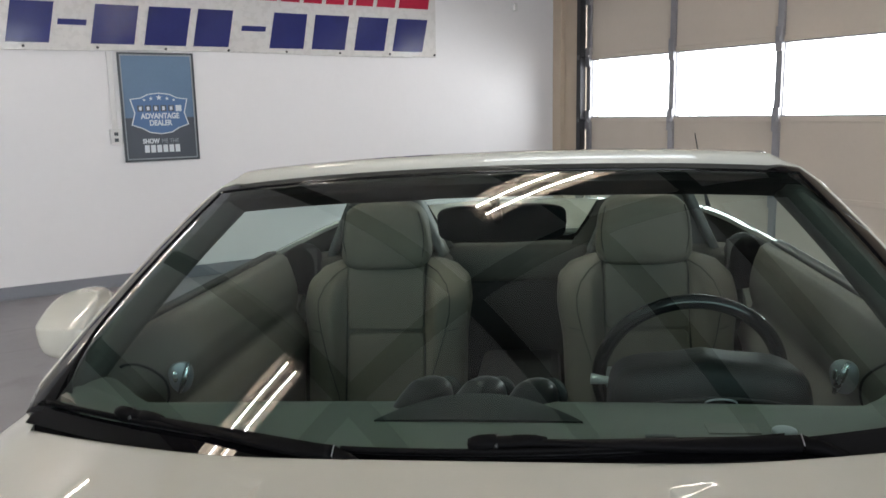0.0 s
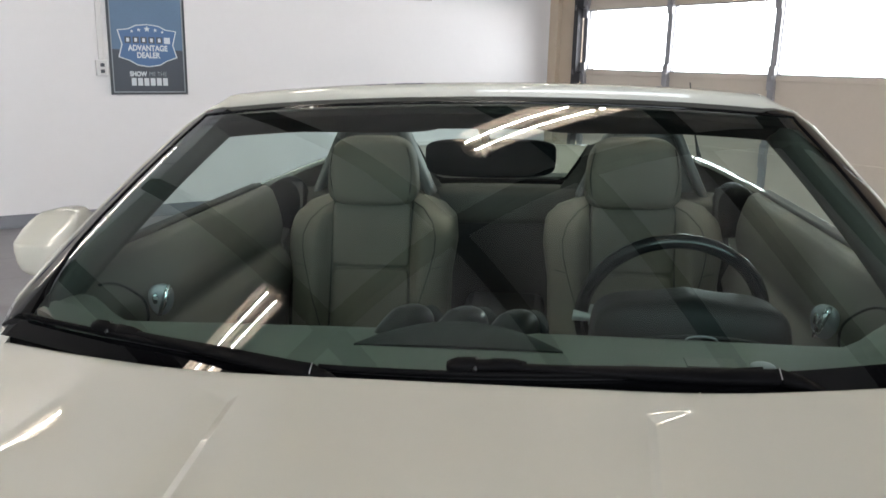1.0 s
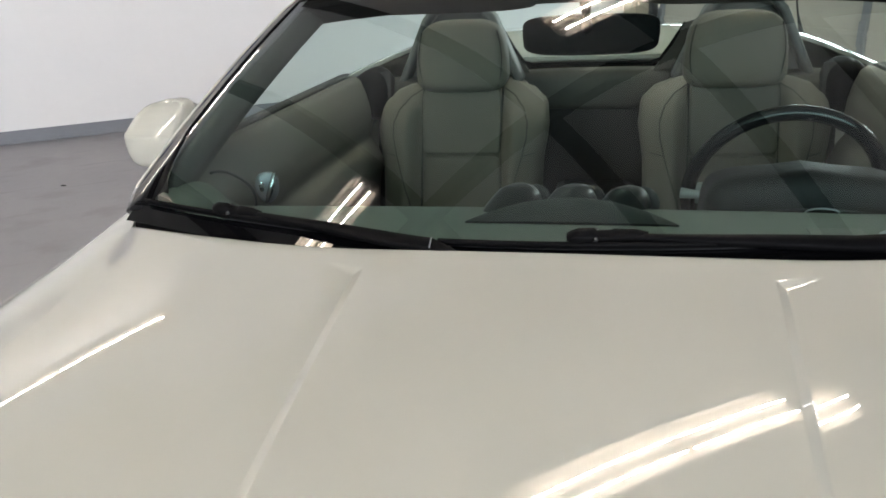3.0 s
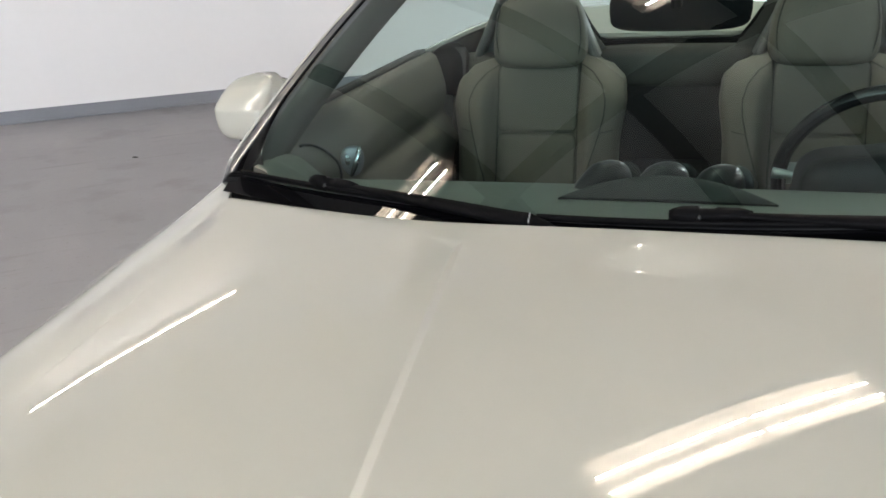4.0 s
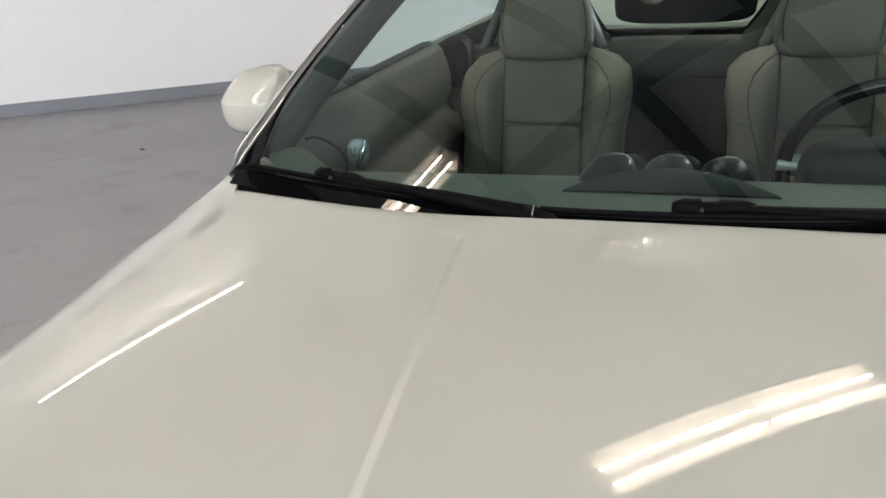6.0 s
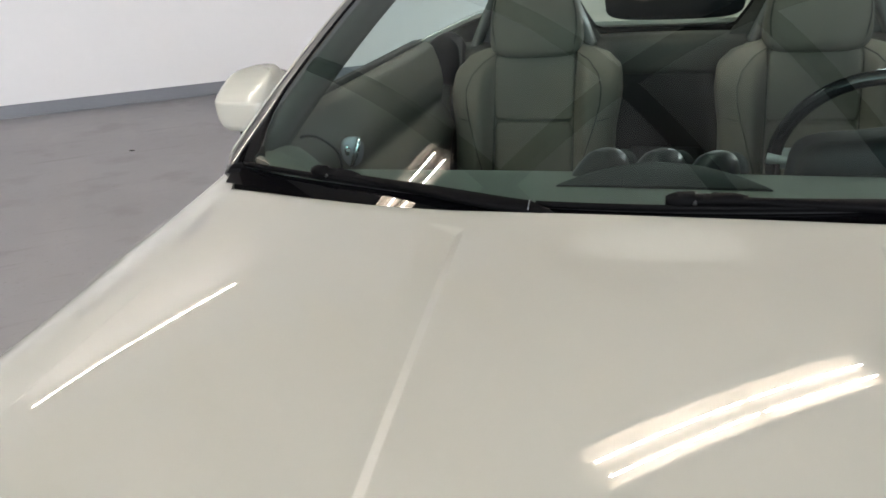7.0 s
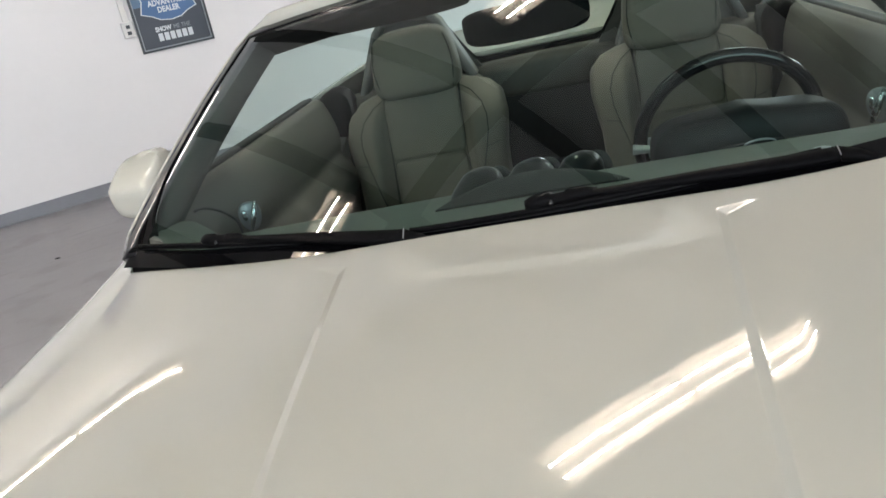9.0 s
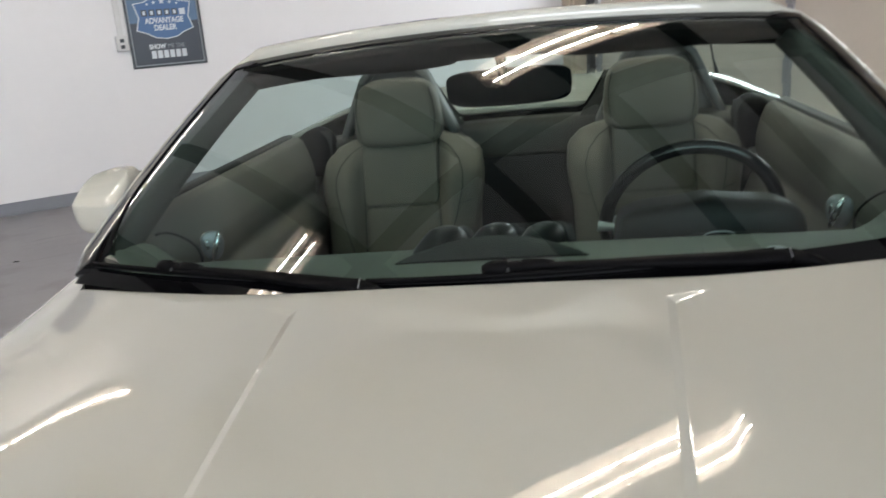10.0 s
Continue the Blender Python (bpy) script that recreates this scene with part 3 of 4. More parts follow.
def hood():
    half = [0.0, 0.15, 0.3, 0.45, 0.6, 0.72, 0.82, 0.9, 0.95, 0.98, 0.993, 1.0]
    step = [0.0008, 0.002, 0.004, 0.006, 0.008, 0.0093, 0.0102, 0.0110, 0.0125, 0.016, 0.021, 0.026, 0.031, 0.036, 0.041, 0.045, 0.049, 0.053, 0.057, 0.061, 0.065, 0.07, 0.08, 0.10, 0.13, 0.16, 0.20, 0.24, 0.28, 0.32, 0.36, 0.39, 0.42]
    cols = [("c", s) for s in half] + [("o", s) for s in step]
    rows_front, rows_rear = 46, 44

    def point(kind, s, r, sign):
        if r <= rows_front:
            y = lerp(HOOD_FRONT, -0.06, r / rows_front)
        k = (r - rows_front) / rows_rear
        y0 = y if r <= rows_front else -0.06
        xc = crease_x(y0 if r <= rows_front else min(0.0, -0.06 + 0.06 * k * 1.6))
        x = xc * s if kind == "c" else xc + (hood_side(y0) - xc) * s / 0.42
        if r > rows_front:
            x = xc * s if kind == "c" else xc + (hood_side(lerp(-0.06, hood_rear(0.7), k)) - xc) * s / 0.42
            y = lerp(-0.06, hood_rear(x), k)
        z = skin(x, y)
        z -= recess(0.0 if kind == "c" else x - xc, y, sign)
        e = (hood_rear(x) - y)                  # the rolled rear lip
        z -= 0.004 * max(0.0, 1 - e / 0.008) ** 2
        return (x * sign, y, z)
    sides = [(-1, c) for c in reversed(cols)] + [(1, c) for c in cols[1:]]
    verts = [point(k, s, r, sign) for sign, (k, s) in sides for r in range(rows_front + rows_rear + 1)]
    n = rows_front + rows_rear + 1
    faces = [(i * n + j, (i + 1) * n + j, (i + 1) * n + j + 1, i * n + j + 1) for i in range(len(sides) - 1) for j in range(n - 1)]
    ob = mesh_object("hood", verts, faces, PAINT, car, "glossy pearl white hood with two pressed creases", out=(0, 0, 1))
    return thick(ob, 0.014, -1.0)


hood()

FRONT_AXLE, REAR_AXLE, WHEEL_R = -0.33, 2.32, 0.335


def side_profile(y):
    """Points (x, z) of one flank at y, from its top edge outwards and down."""
    bottom = 0.20
    for ya in (FRONT_AXLE, REAR_AXLE):
        d = abs(y - ya)
        if d < 0.385:
            bottom = max(bottom, WHEEL_R + math.sqrt(0.385 ** 2 - d * d))
    wide = table([(-1.15, 0.62), (-1.0, 0.76), (-0.75, 0.86), (-0.35, 0.905), (0.2, 0.885), (0.8, 0.875), (1.5, 0.89), (2.3, 0.907), (2.8, 0.87), (3.05, 0.78), (3.18, 0.66)], y)
    t = smooth_step((y - 0.16) / 0.34)
    pts = []
    s = hood_side(y) + 0.0001
    for k in range(29):                         # fender crown
        x = lerp(s, 0.875 if y > -0.7 else min(0.875, wide - 0.02), k / 28)
        pts.append(Vector((x, skin(x, y))))
    x_end, z_end = pts[-1]
    for k in range(1, 7):
        q = k / 6
        pts.append(Vector((lerp(x_end, wide, 1 - (1 - q) ** 2), lerp(z_end, 0.66, q))))
    zt = table([(0.12, 0.930), (0.30, 0.942), (0.42, 0.955), (0.60, 0.985), (1.35, 0.992), (1.7, 1.005), (2.1, 1.02), (2.6, 1.0), (3.0, 0.95), (3.18, 0.86)], y)
    xt = table([(0.12, 0.727), (0.30, 0.738), (0.5, 0.742), (1.40, 0.735), (1.75, 0.70), (2.2, 0.62), (3.0, 0.55), (3.18, 0.5)], y)
    other = []
    for k in range(35):
        a = k / 34 * math.pi / 2
        other.append(Vector((xt + (wide - xt) * math.sin(a), 0.66 + (zt - 0.66) * math.cos(a) ** table([(0.1, 0.70), (0.36, 0.9), (0.55, 1.6), (1.0, 1.6), (1.6, 1.2), (2.2, 0.9)], y))))
    near = smooth_step((y - 0.225) / 0.05)      # beside the hood the inner edge keeps to the hood
    top = [p.lerp(q, t * lerp(smooth_step(k / 14), 1.0, near)) for k, (p, q) in enumerate(zip(pts, other))]
    low = [Vector((wide - 0.004, 0.58)), Vector((wide - 0.012, 0.48)), Vector((wide - 0.02, 0.36)), Vector((wide - 0.05, 0.26)), Vector((wide - 0.09, 0.20))]
    out = top + low
    return [Vector((p.x, max(p.y, bottom) if p.y < 0.72 else p.y)) for p in out]


def flank(name, y0, y1, n, sign, label):
    ys = [lerp(y0, y1, i / n) for i in range(n + 1)]
    prof = [side_profile(y) for y in ys]
    k = len(prof[0])
    verts = [(sign * p.x, y, p.y) for y, pr in zip(ys, prof) for p in pr]
    faces = [(i * k + j, (i + 1) * k + j, (i + 1) * k + j + 1, i * k + j + 1) for i in range(n) for j in range(k - 1)]
    return thick(mesh_object(name, verts, faces, PAINT, car, label, out=(sign, 0, 0.3)), 0.012, -1.0)


for sg in (-1, 1):
    flank("fender", -1.10, 0.345, 110, sg, "pearl white front fender")
    flank("quarter_panel", 1.42, 3.16, 60, sg, "pearl white rear quarter panel")
DOORS = {}
for sg in (-1, 1):
    DOORS[sg] = flank("door", 0.352, 1.413, 30, sg, "pearl white door with grey inner trim")


def nose_and_tail():
    def front(i, j):
        x = lerp(-0.66, 0.66, i)
        zt = skin(x, HOOD_FRONT) - 0.006
        bow = 0.16 * (1 - (abs(x) / 0.80) ** 2.4)
        a = j * math.pi / 2
        return (x, HOOD_FRONT - bow * math.sin(a) ** 0.8 - 0.004, 0.25 + (zt - 0.25) * math.cos(a) ** 0.7)
    v, f = grid(40, 14, front)
    thick(mesh_object("front_bumper", v, f, PAINT, car, out=(0, -1, 0.3)), 0.012, -1.0)

    def rear(i, j):
        x = lerp(-0.68, 0.68, i)
        return (x, 3.12 + 0.08 * (1 - (x / 0.7) ** 2) + 0.05 * math.sin(j * math.pi), 0.30 + 0.56 * j)
    v, f = grid(30, 12, rear)
    thick(mesh_object("rear_bumper", v, f, PAINT, car, out=(0, 1, 0)), 0.012, -1.0)

    def lid(i, j):
        y = lerp(1.86, 3.12, j)
        half = table([(1.86, 0.30), (1.96, 0.50), (2.1, 0.60), (2.5, 0.60), (3.0, 0.545), (3.18, 0.5)], y)
        x = lerp(-half, half, i)
        return (x, y, table([(1.86, 0.985), (1.95, 0.998), (2.2, 1.02), (2.6, 1.0), (3.0, 0.95), (3.18, 0.86)], y) + 0.03 * (1 - (x / 0.62) ** 2) * smooth_step((y - 1.9) / 0.4) + 0.075 * max(0, abs(x) / 0.5 - 0.42) ** 2 * (1 - smooth_step((y - 1.95) / 0.4)))
    v, f = grid(40, 40, lid)
    thick(mesh_object("tonneau_lid", v, f, PAINT, car, "pearl white lid behind the seats", out=(0, 0, 1)), 0.014, -1.0)
    part("underbody", boxes((-0.78, 0.78, -0.9, 3.0, 0.17, 0.22)), BLACK, car)


nose_and_tail()


def wheel(y, sg):
    z = WHEEL_R + math.sin(radians(LEAN_CAR)) * sg * 0.78
    prof = [(0.225, -0.105), (0.31, -0.112), (WHEEL_R - 0.008, -0.09), (WHEEL_R, -0.05), (WHEEL_R, 0.05), (WHEEL_R - 0.008, 0.09), (0.31, 0.112), (0.225, 0.105)]
    n = 36
    verts = [(b, r * math.cos(2 * math.pi * i / n), r * math.sin(2 * math.pi * i / n)) for i in range(n) for r, b in prof]
    k = len(prof)
    faces = [(i * k + j, ((i + 1) % n) * k + j, ((i + 1) % n) * k + j + 1, i * k + j + 1) for i in range(n) for j in range(k - 1)]
    w = mesh_object("wheel", verts, faces, TYRE, car, "black tyre on an alloy rim", m=pose(sg * 0.78, y, z))
    bm = bmesh.new()
    bmesh.ops.create_cone(bm, cap_ends=False, segments=32, radius1=0.226, radius2=0.226, depth=0.20, matrix=pose(0, 0, 0, 0, 90, 0))
    for i in range(6):
        bmesh.ops.create_cube(bm, size=1.0, matrix=pose(sg * 0.08, 0, 0, 60 * i, 0, 0) @ Matrix.Diagonal((0.03, 0.045, 0.20, 1)) @ Matrix.Translation((0, 0, 0.55)))
    bmesh.ops.create_cone(bm, cap_ends=True, segments=20, radius1=0.06, radius2=0.05, depth=0.05, matrix=pose(sg * 0.08, 0, 0, 0, 90, 0))
    part("rim", bm, ALLOY, w, "six-spoke alloy rim")


for sg in (-1, 1):
    wheel(FRONT_AXLE, sg)
    wheel(REAR_AXLE, sg)


# ---- windscreen ----
def screen(u, v):
    """The outer face of the windscreen: u across from -1 to 1, v from the base to the header."""
    xb, xh = 0.735 * u, 0.603 * u
    b = Vector((xb, 0.05 + 0.415 * xb * xb - 0.09 * xb ** 4, 0.955 - 0.02 * xb * xb))
    h = Vector((xh, 0.632 + 0.44 * xh * xh - 0.08 * xh ** 4, 1.283 - 0.09 * xh * xh - 0.017 * xh ** 4))
    roll = 0.70 * max(0.0, abs(u) - 0.945) ** 2            # the glass turns down a little along the pillars
    return b.lerp(h, v) + Vector((0, 0.5 * roll, -0.87 * roll)) + Vector((0.012 * u, -0.0166 + 0.0127 * u * u, 0.0166 - 0.0127 * u * u)) * (4 * v * (1 - v))


def screen_normal(u, v):
    e = 1e-3
    n = (screen(u + e, v) - screen(u - e, v)).cross(screen(u, v + e) - screen(u, v - e)).normalized()
    return n if n.z > 0 else -n


GLASS_U = [-1 + 0.005 * k for k in range(12)] + [-0.94 + 1.88 * k / 56 for k in range(57)] + [0.945 + 0.005 * k for k in range(12)]
v, f = grid(80, 40, lambda i, j: screen(GLASS_U[round(i * 80)], j))
glass = mesh_object("windscreen", v, f, WS_GLASS, car, "clear green-tinted windscreen")

EDGE_N = 26
EDGE = [(-1.0, i / EDGE_N) for i in range(EDGE_N)] + [(-1 + 2 * i / 40, 1.0) for i in range(41)] + [(1.0, 1 - i / EDGE_N) for i in range(1, EDGE_N + 1)]


def edge_frames(uv):
    """Outward and up axes along the windscreen's edge, mitred at the corners."""
    pts = [screen(*p) for p in uv]

    def fr(i):
        d = (pts[min(i + 1, len(pts) - 1)] - pts[max(i - 1, 0)]).normalized()
        n = screen_normal(max(-0.98, min(0.98, uv[i][0])), max(0.02, min(0.98, uv[i][1])))
        o = d.cross(n).normalized()
        c = screen(0, 0.5)
        if o.dot(pts[i] - c) < 0:
            o = -o
        return o, n
    return pts, fr


pts, fr = edge_frames(EDGE)
def pillar_share(i):
    return smooth_step((abs(EDGE[i][0]) - 0.91) / 0.085)


def frame_profile(i):
    s = lerp(0.013, 0.029, pillar_share(i))
    q = smooth_step(EDGE[i][1] / 0.10)
    if q < 1:
        return [(lerp(0.024, x, q), lerp(-0.03, z, q)) for x, z in frame_shape(s, i)]
    return frame_shape(s, i)


def frame_shape(s, i):
    k = pillar_share(i)
    return [(s - 0.002, -0.002), (s + lerp(0.001, 0.002, k), lerp(0.008, 0.001, k)), (s + lerp(0.004, 0.006, k), lerp(0.0180, 0.0, k)), (s + lerp(0.010, 0.009, k), lerp(0.0225, -0.004, k)), (lerp(0.046, 0.041, k), lerp(0.016, -0.014, k)),
            (lerp(0.050, 0.043, k), lerp(0.002, -0.022, k)), (lerp(0.048, 0.043, k), -0.036), (0.034, -0.05), (s - 0.002, -0.05)]


def seal_profile(i):
    s = lerp(0.013, 0.029, pillar_share(i))
    k = pillar_share(i)
    s = lerp(0.004, s, smooth_step(EDGE[i][1] / 0.10 + 0.1))
    inner = -0.010 - 0.042 * k * (1 - smooth_step(EDGE[i][1] / 0.36)) - 0.030 * k * (1 - smooth_step(EDGE[i][1] / 0.15))
    band = [lerp(inner, s, q / 8) for q in range(9)]
    return [(inner, -0.006)] + [(x, 0.0026 - lerp(0.3, 2.2, k) * (x + 0.010) ** 2) for x in band] + [(s, -0.012)]


v, f = sweep(pts, frame_profile, fr)
mesh_object("windscreen_frame", v, f, PAINT, car, "pearl white windscreen surround")
v, f = sweep(pts, seal_profile, fr)
mesh_object("windscreen_seal", v, f, FRIT, car, "black seal round the glass")

for sg in (-1, 1):                              # inner pillar trim
    uv = [(sg, i / 24) for i in range(25)]
    p2, f2 = edge_frames(uv)
    v, f = sweep(p2, [(-0.004, -0.008), (-0.022, -0.010), (-0.034, -0.022), (-0.036, -0.045), (-0.026, -0.062), (0.0, -0.064)], f2)
    mesh_object("pillar_trim", v, f, PILLAR, car, "matt grey inner pillar trim")

uv = [(-0.97 + 1.94 * i / 40, 1.0) for i in range(41)]
p2, f2 = edge_frames(uv)
v, f = sweep(p2, [(-0.02, -0.014), (-0.004, -0.036), (0.03, -0.055), (0.10, -0.060), (0.15, -0.040), (0.15, 0.0), (0.05, 0.008), (0.0, 0.0)], lambda i: ((0, 1, 0), (0, 0, 1)))
mesh_object("header_trim", v, f, TRIM_BLACK, car, "dark header trim above the mirror")


v, f = grid(60, 4, lambda i, j: screen(-0.99 + 1.98 * i, lerp(0.935, 1.0, j)) - screen_normal(-0.97 + 1.94 * i, 0.95) * 0.005)
thick(mesh_object("shade_band", v, f, BLACK, car, "black band along the top of the glass", out=(0, -0.3, 1)), 0.002, -1.0)


def visor(sg):
    v, f = pad((sg * 0.315, 0.795, 1.230), (0.215, 0.080, 0.012), 4.0, 32, 10, lambda x, y, z: (x, y + 0.5 * (x * 0.4) ** 2, z - 1.7 * y))
    mesh_object("sun_visor", v, f, TRIM_BLACK, car, "dark folded sun visor")


visor(-1)
visor(1)


def cowl():
    def fn(i, j):
        x = lerp(-0.714, 0.714, i)
        y0 = hood_rear(x) - 0.02
        a = Vector((x, y0, skin(x, hood_rear(x)) - 0.035))
        b = screen(x / 0.735, 0.012) - screen_normal(x / 0.735 * 0.98, 0.02) * 0.001
        return a.lerp(b, j)
    v, f = grid(60, 6, fn)
    c = thick(mesh_object("cowl", v, f, BLACK, car, "black cowl panel under the wipers", out=(0, -0.3, 1)), 0.006, -1.0)
    v, f = grid(60, 3, lambda i, j: screen(-0.985 + 1.97 * i, lerp(-0.03, 0.026, j)) + screen_normal(-0.97 + 1.94 * i, 0.05) * 0.0015)
    mesh_object("printed_band", v, f, FRIT, car, "black printed band along the foot of the glass", out=(0, -0.3, 1))
    for k in range(26):
        x = -0.5 + 0.04 * k
        y = hood_rear(x) + 0.004
        part("grille_slot", boxes((x - 0.014, x + 0.014, y - 0.006, y + 0.006, skin(x, y) - 0.028, skin(x, y) - 0.022)), RUBBER, c)


cowl()


def washer_nozzle(x):
    y = hood_rear(x) + 0.030
    v, f = pad((x, y, skin(x, hood_rear(x)) - 0.012), (0.016, 0.010, 0.007), 3.0, 20, 10, lambda a, b, c: (a, b, c * (1 - 0.3 * b)))
    mesh_object("washer_nozzle", v, f, GLOSS_BLACK, car, "glossy black washer nozzle")


washer_nozzle(-0.47)
washer_nozzle(0.30)


def on_screen(x, v, lift):
    u = x / lerp(0.735, 0.603, v)
    return screen(u, v) + screen_normal(max(-0.98, min(0.98, u)), max(v, 0.02)) * lift


def wiper(pivot, joint, tip, heel, wide):
    """A wiper at rest: arm from pivot to joint, blade from tip to heel, as (x, v) on the glass."""
    w = tagged(new("wiper"), "black wiper at rest on the windscreen")
    w.parent = car
    axes = ((0, 0.80, 0.45), (0, -0.45, 0.85))
    n = 24
    path = [on_screen(lerp(pivot[0], joint[0], i / n), lerp(pivot[1], joint[1], i / n), 0.011 + 0.006 * smooth_step(i / n * 2) - 0.003 * smooth_step(i / n * 2 - 1)) for i in range(n + 1)]
    half = [lerp(wide, 0.0045, smooth_step((i / n - 0.1) / 0.9)) for i in range(n + 1)]
    v, f = sweep(path, lambda i: [(-half[i], -0.006), (-half[i], 0.001), (-half[i] * 0.75, 0.004), (half[i] * 0.75, 0.004), (half[i], 0.001), (half[i], -0.006)], lambda i: axes)
    mesh_object("arm", v, f, BLACK, w)
    d = (path[0] - path[2]).normalized()
    foot = [path[0] + d * 0.003, path[0] + d * 0.03 + Vector((0, -0.004, -0.006)), path[0] + d * 0.062 + Vector((0, -0.014, -0.020))]
    v, f = sweep(foot, lambda i: [(-wide * (1 - 0.2 * i), -0.008), (-wide * (1 - 0.2 * i), 0.001), (-wide * 0.6, 0.005), (wide * 0.6, 0.005), (wide * (1 - 0.2 * i), 0.001), (wide * (1 - 0.2 * i), -0.008)], lambda i: axes)
    mesh_object("pivot_cover", v, f, BLACK, w)
    v, f = rod([path[0] + d * 0.0015 + Vector((0, 0.8, 0.45)) * wide * e + Vector((0, -0.45, 0.85)) * 0.004 for e in (-0.8, 0, 0.8)], 0.0008, 6)
    mesh_object("hinge_line", v, f, GALV, w)
    m = 30
    curve = [on_screen(lerp(tip[0], heel[0], i / m), lerp(tip[1], heel[1], i / m), 0.010 + 0.003 * math.sin(math.pi * i / m)) for i in range(m + 1)]
    v, f = sweep(curve, [(-0.004, -0.003), (-0.003, 0.003), (0.002, 0.004), (0.005, -0.003)], lambda i: axes)
    mesh_object("blade_frame", v, f, BLACK, w)
    curve = [on_screen(lerp(tip[0], heel[0], i / m), lerp(tip[1], heel[1], i / m), 0.0045) for i in range(m + 1)]
    v, f = sweep(curve, [(-0.0012, -0.003), (-0.003, 0.004), (0.003, 0.004), (0.0012, -0.003)], lambda i: axes)
    mesh_object("rubber", v, f, RUBBER, w)
    # clasp that joins arm and blade
    c = on_screen(*joint, 0.016)
    e = (on_screen(*heel, 0) - on_screen(*tip, 0)).normalized()
    sizes = [(0.004, 0.001), (0.009, 0.004), (0.0105, 0.007), (0.0105, 0.0075), (0.0085, 0.003), (0.0085, 0.003), (0.0095, 0.006), (0.0075, 0.006), (0.004, 0.001)]
    stops = (-0.050, -0.044, -0.036, -0.016, -0.013, 0.004, 0.008, 0.034, 0.050)
    v, f = sweep([c + e * q for q in stops], lambda i: [(-sizes[i][0], -0.011), (-sizes[i][0], 0.001), (-sizes[i][0] * 0.6, sizes[i][1]), (sizes[i][0] * 0.6, sizes[i][1]), (sizes[i][0], 0.001), (sizes[i][0], -0.011)], lambda i: axes)
    mesh_object("clip", v, f, BLACK, w)
    v, f = rod([c - e * 0.014 + Vector((0, 0.8, 0.45)) * s for s in (-0.011, 0.011)], 0.003, 8)
    mesh_object("clip_pin", v, f, SATIN_BLACK, w)


wiper((-0.170, 0.010), (-0.484, 0.042), (-0.690, 0.034), (-0.20, 0.022), 0.0120)
wiper((0.420, 0.008), (0.055, 0.042), (-0.160, 0.020), (0.40, 0.026), 0.0120)


# ---- side mirrors ----
def side_mirror(sg):
    # plan outlines from the underside up: height, half width, front depth, rear depth, shift outwards
    rings = [(-1.0, 0.42, 0.50, 0.60, -0.10), (-0.99, 0.66, 0.70, 0.80, -0.07), (-0.94, 0.80, 0.84, 0.90, -0.05), (-0.80, 0.90, 0.93, 0.97, -0.03), (-0.55, 0.97, 0.97, 1.0, -0.01), (-0.20, 1.0, 0.98, 1.0, 0.0),
             (0.02, 1.0, 0.97, 1.0, 0.0), (0.08, 0.995, 0.94, 1.0, 0.0), (0.13, 0.985, 0.89, 1.0, 0.0), (0.30, 0.955, 0.75, 1.0, -0.02), (0.50, 0.89, 0.55, 1.0, -0.05), (0.70, 0.79, 0.29, 0.97, -0.09),
             (0.85, 0.66, 0.02, 0.92, -0.13), (0.95, 0.50, -0.22, 0.85, -0.17), (1.0, 0.26, -0.42, 0.70, -0.20)]

    def outline(i, j):
        r = j * (len(rings) - 1)
        k = min(int(r), len(rings) - 2)
        z, w, fr_, bk, sh = (lerp(p, q, r - k) for p, q in zip(rings[k], rings[k + 1]))
        c, d = math.cos(2 * math.pi * i), math.sin(2 * math.pi * i)
        x = math.copysign(abs(c) ** 0.55, c) * w - sh
        y = -abs(d) ** 0.6 * fr_ if d < 0 else abs(d) ** 0.5 * bk
        lift = 0.10 * (x + 0.2) * smooth_step((z + 0.1) / 0.5)
        return (-0.861 + 0.075 * x, 0.595 + 0.072 * (y - 0.20 * x), 1.003 + 0.062 * (z + lift))
    v, f = grid(56, 42, outline, close_u=True)
    f += [tuple(i * 43 for i in range(56)), tuple(i * 43 + 42 for i in reversed(range(56)))]
    v = [(-x * sg if sg > 0 else x, y, z) for x, y, z in v]
    h = mesh_object("side_mirror", v, f, PAINT, car, "pearl white door mirror")
    v, f = pad((-0.860, 0.664, 1.004), (0.072, 0.006, 0.050), 4.0, 28, 10)
    mesh_object("mirror_glass", [(-x * sg if sg > 0 else x, y, z) for x, y, z in v], f, MIRROR, h, "mirror glass")
    part("mirror_foot", boxes((sg * 0.72, sg * 0.872, 0.540, 0.62, 0.924, 0.947), bevel=0.008), BLACK, h, "black mirror foot")


side_mirror(-1)
side_mirror(1)


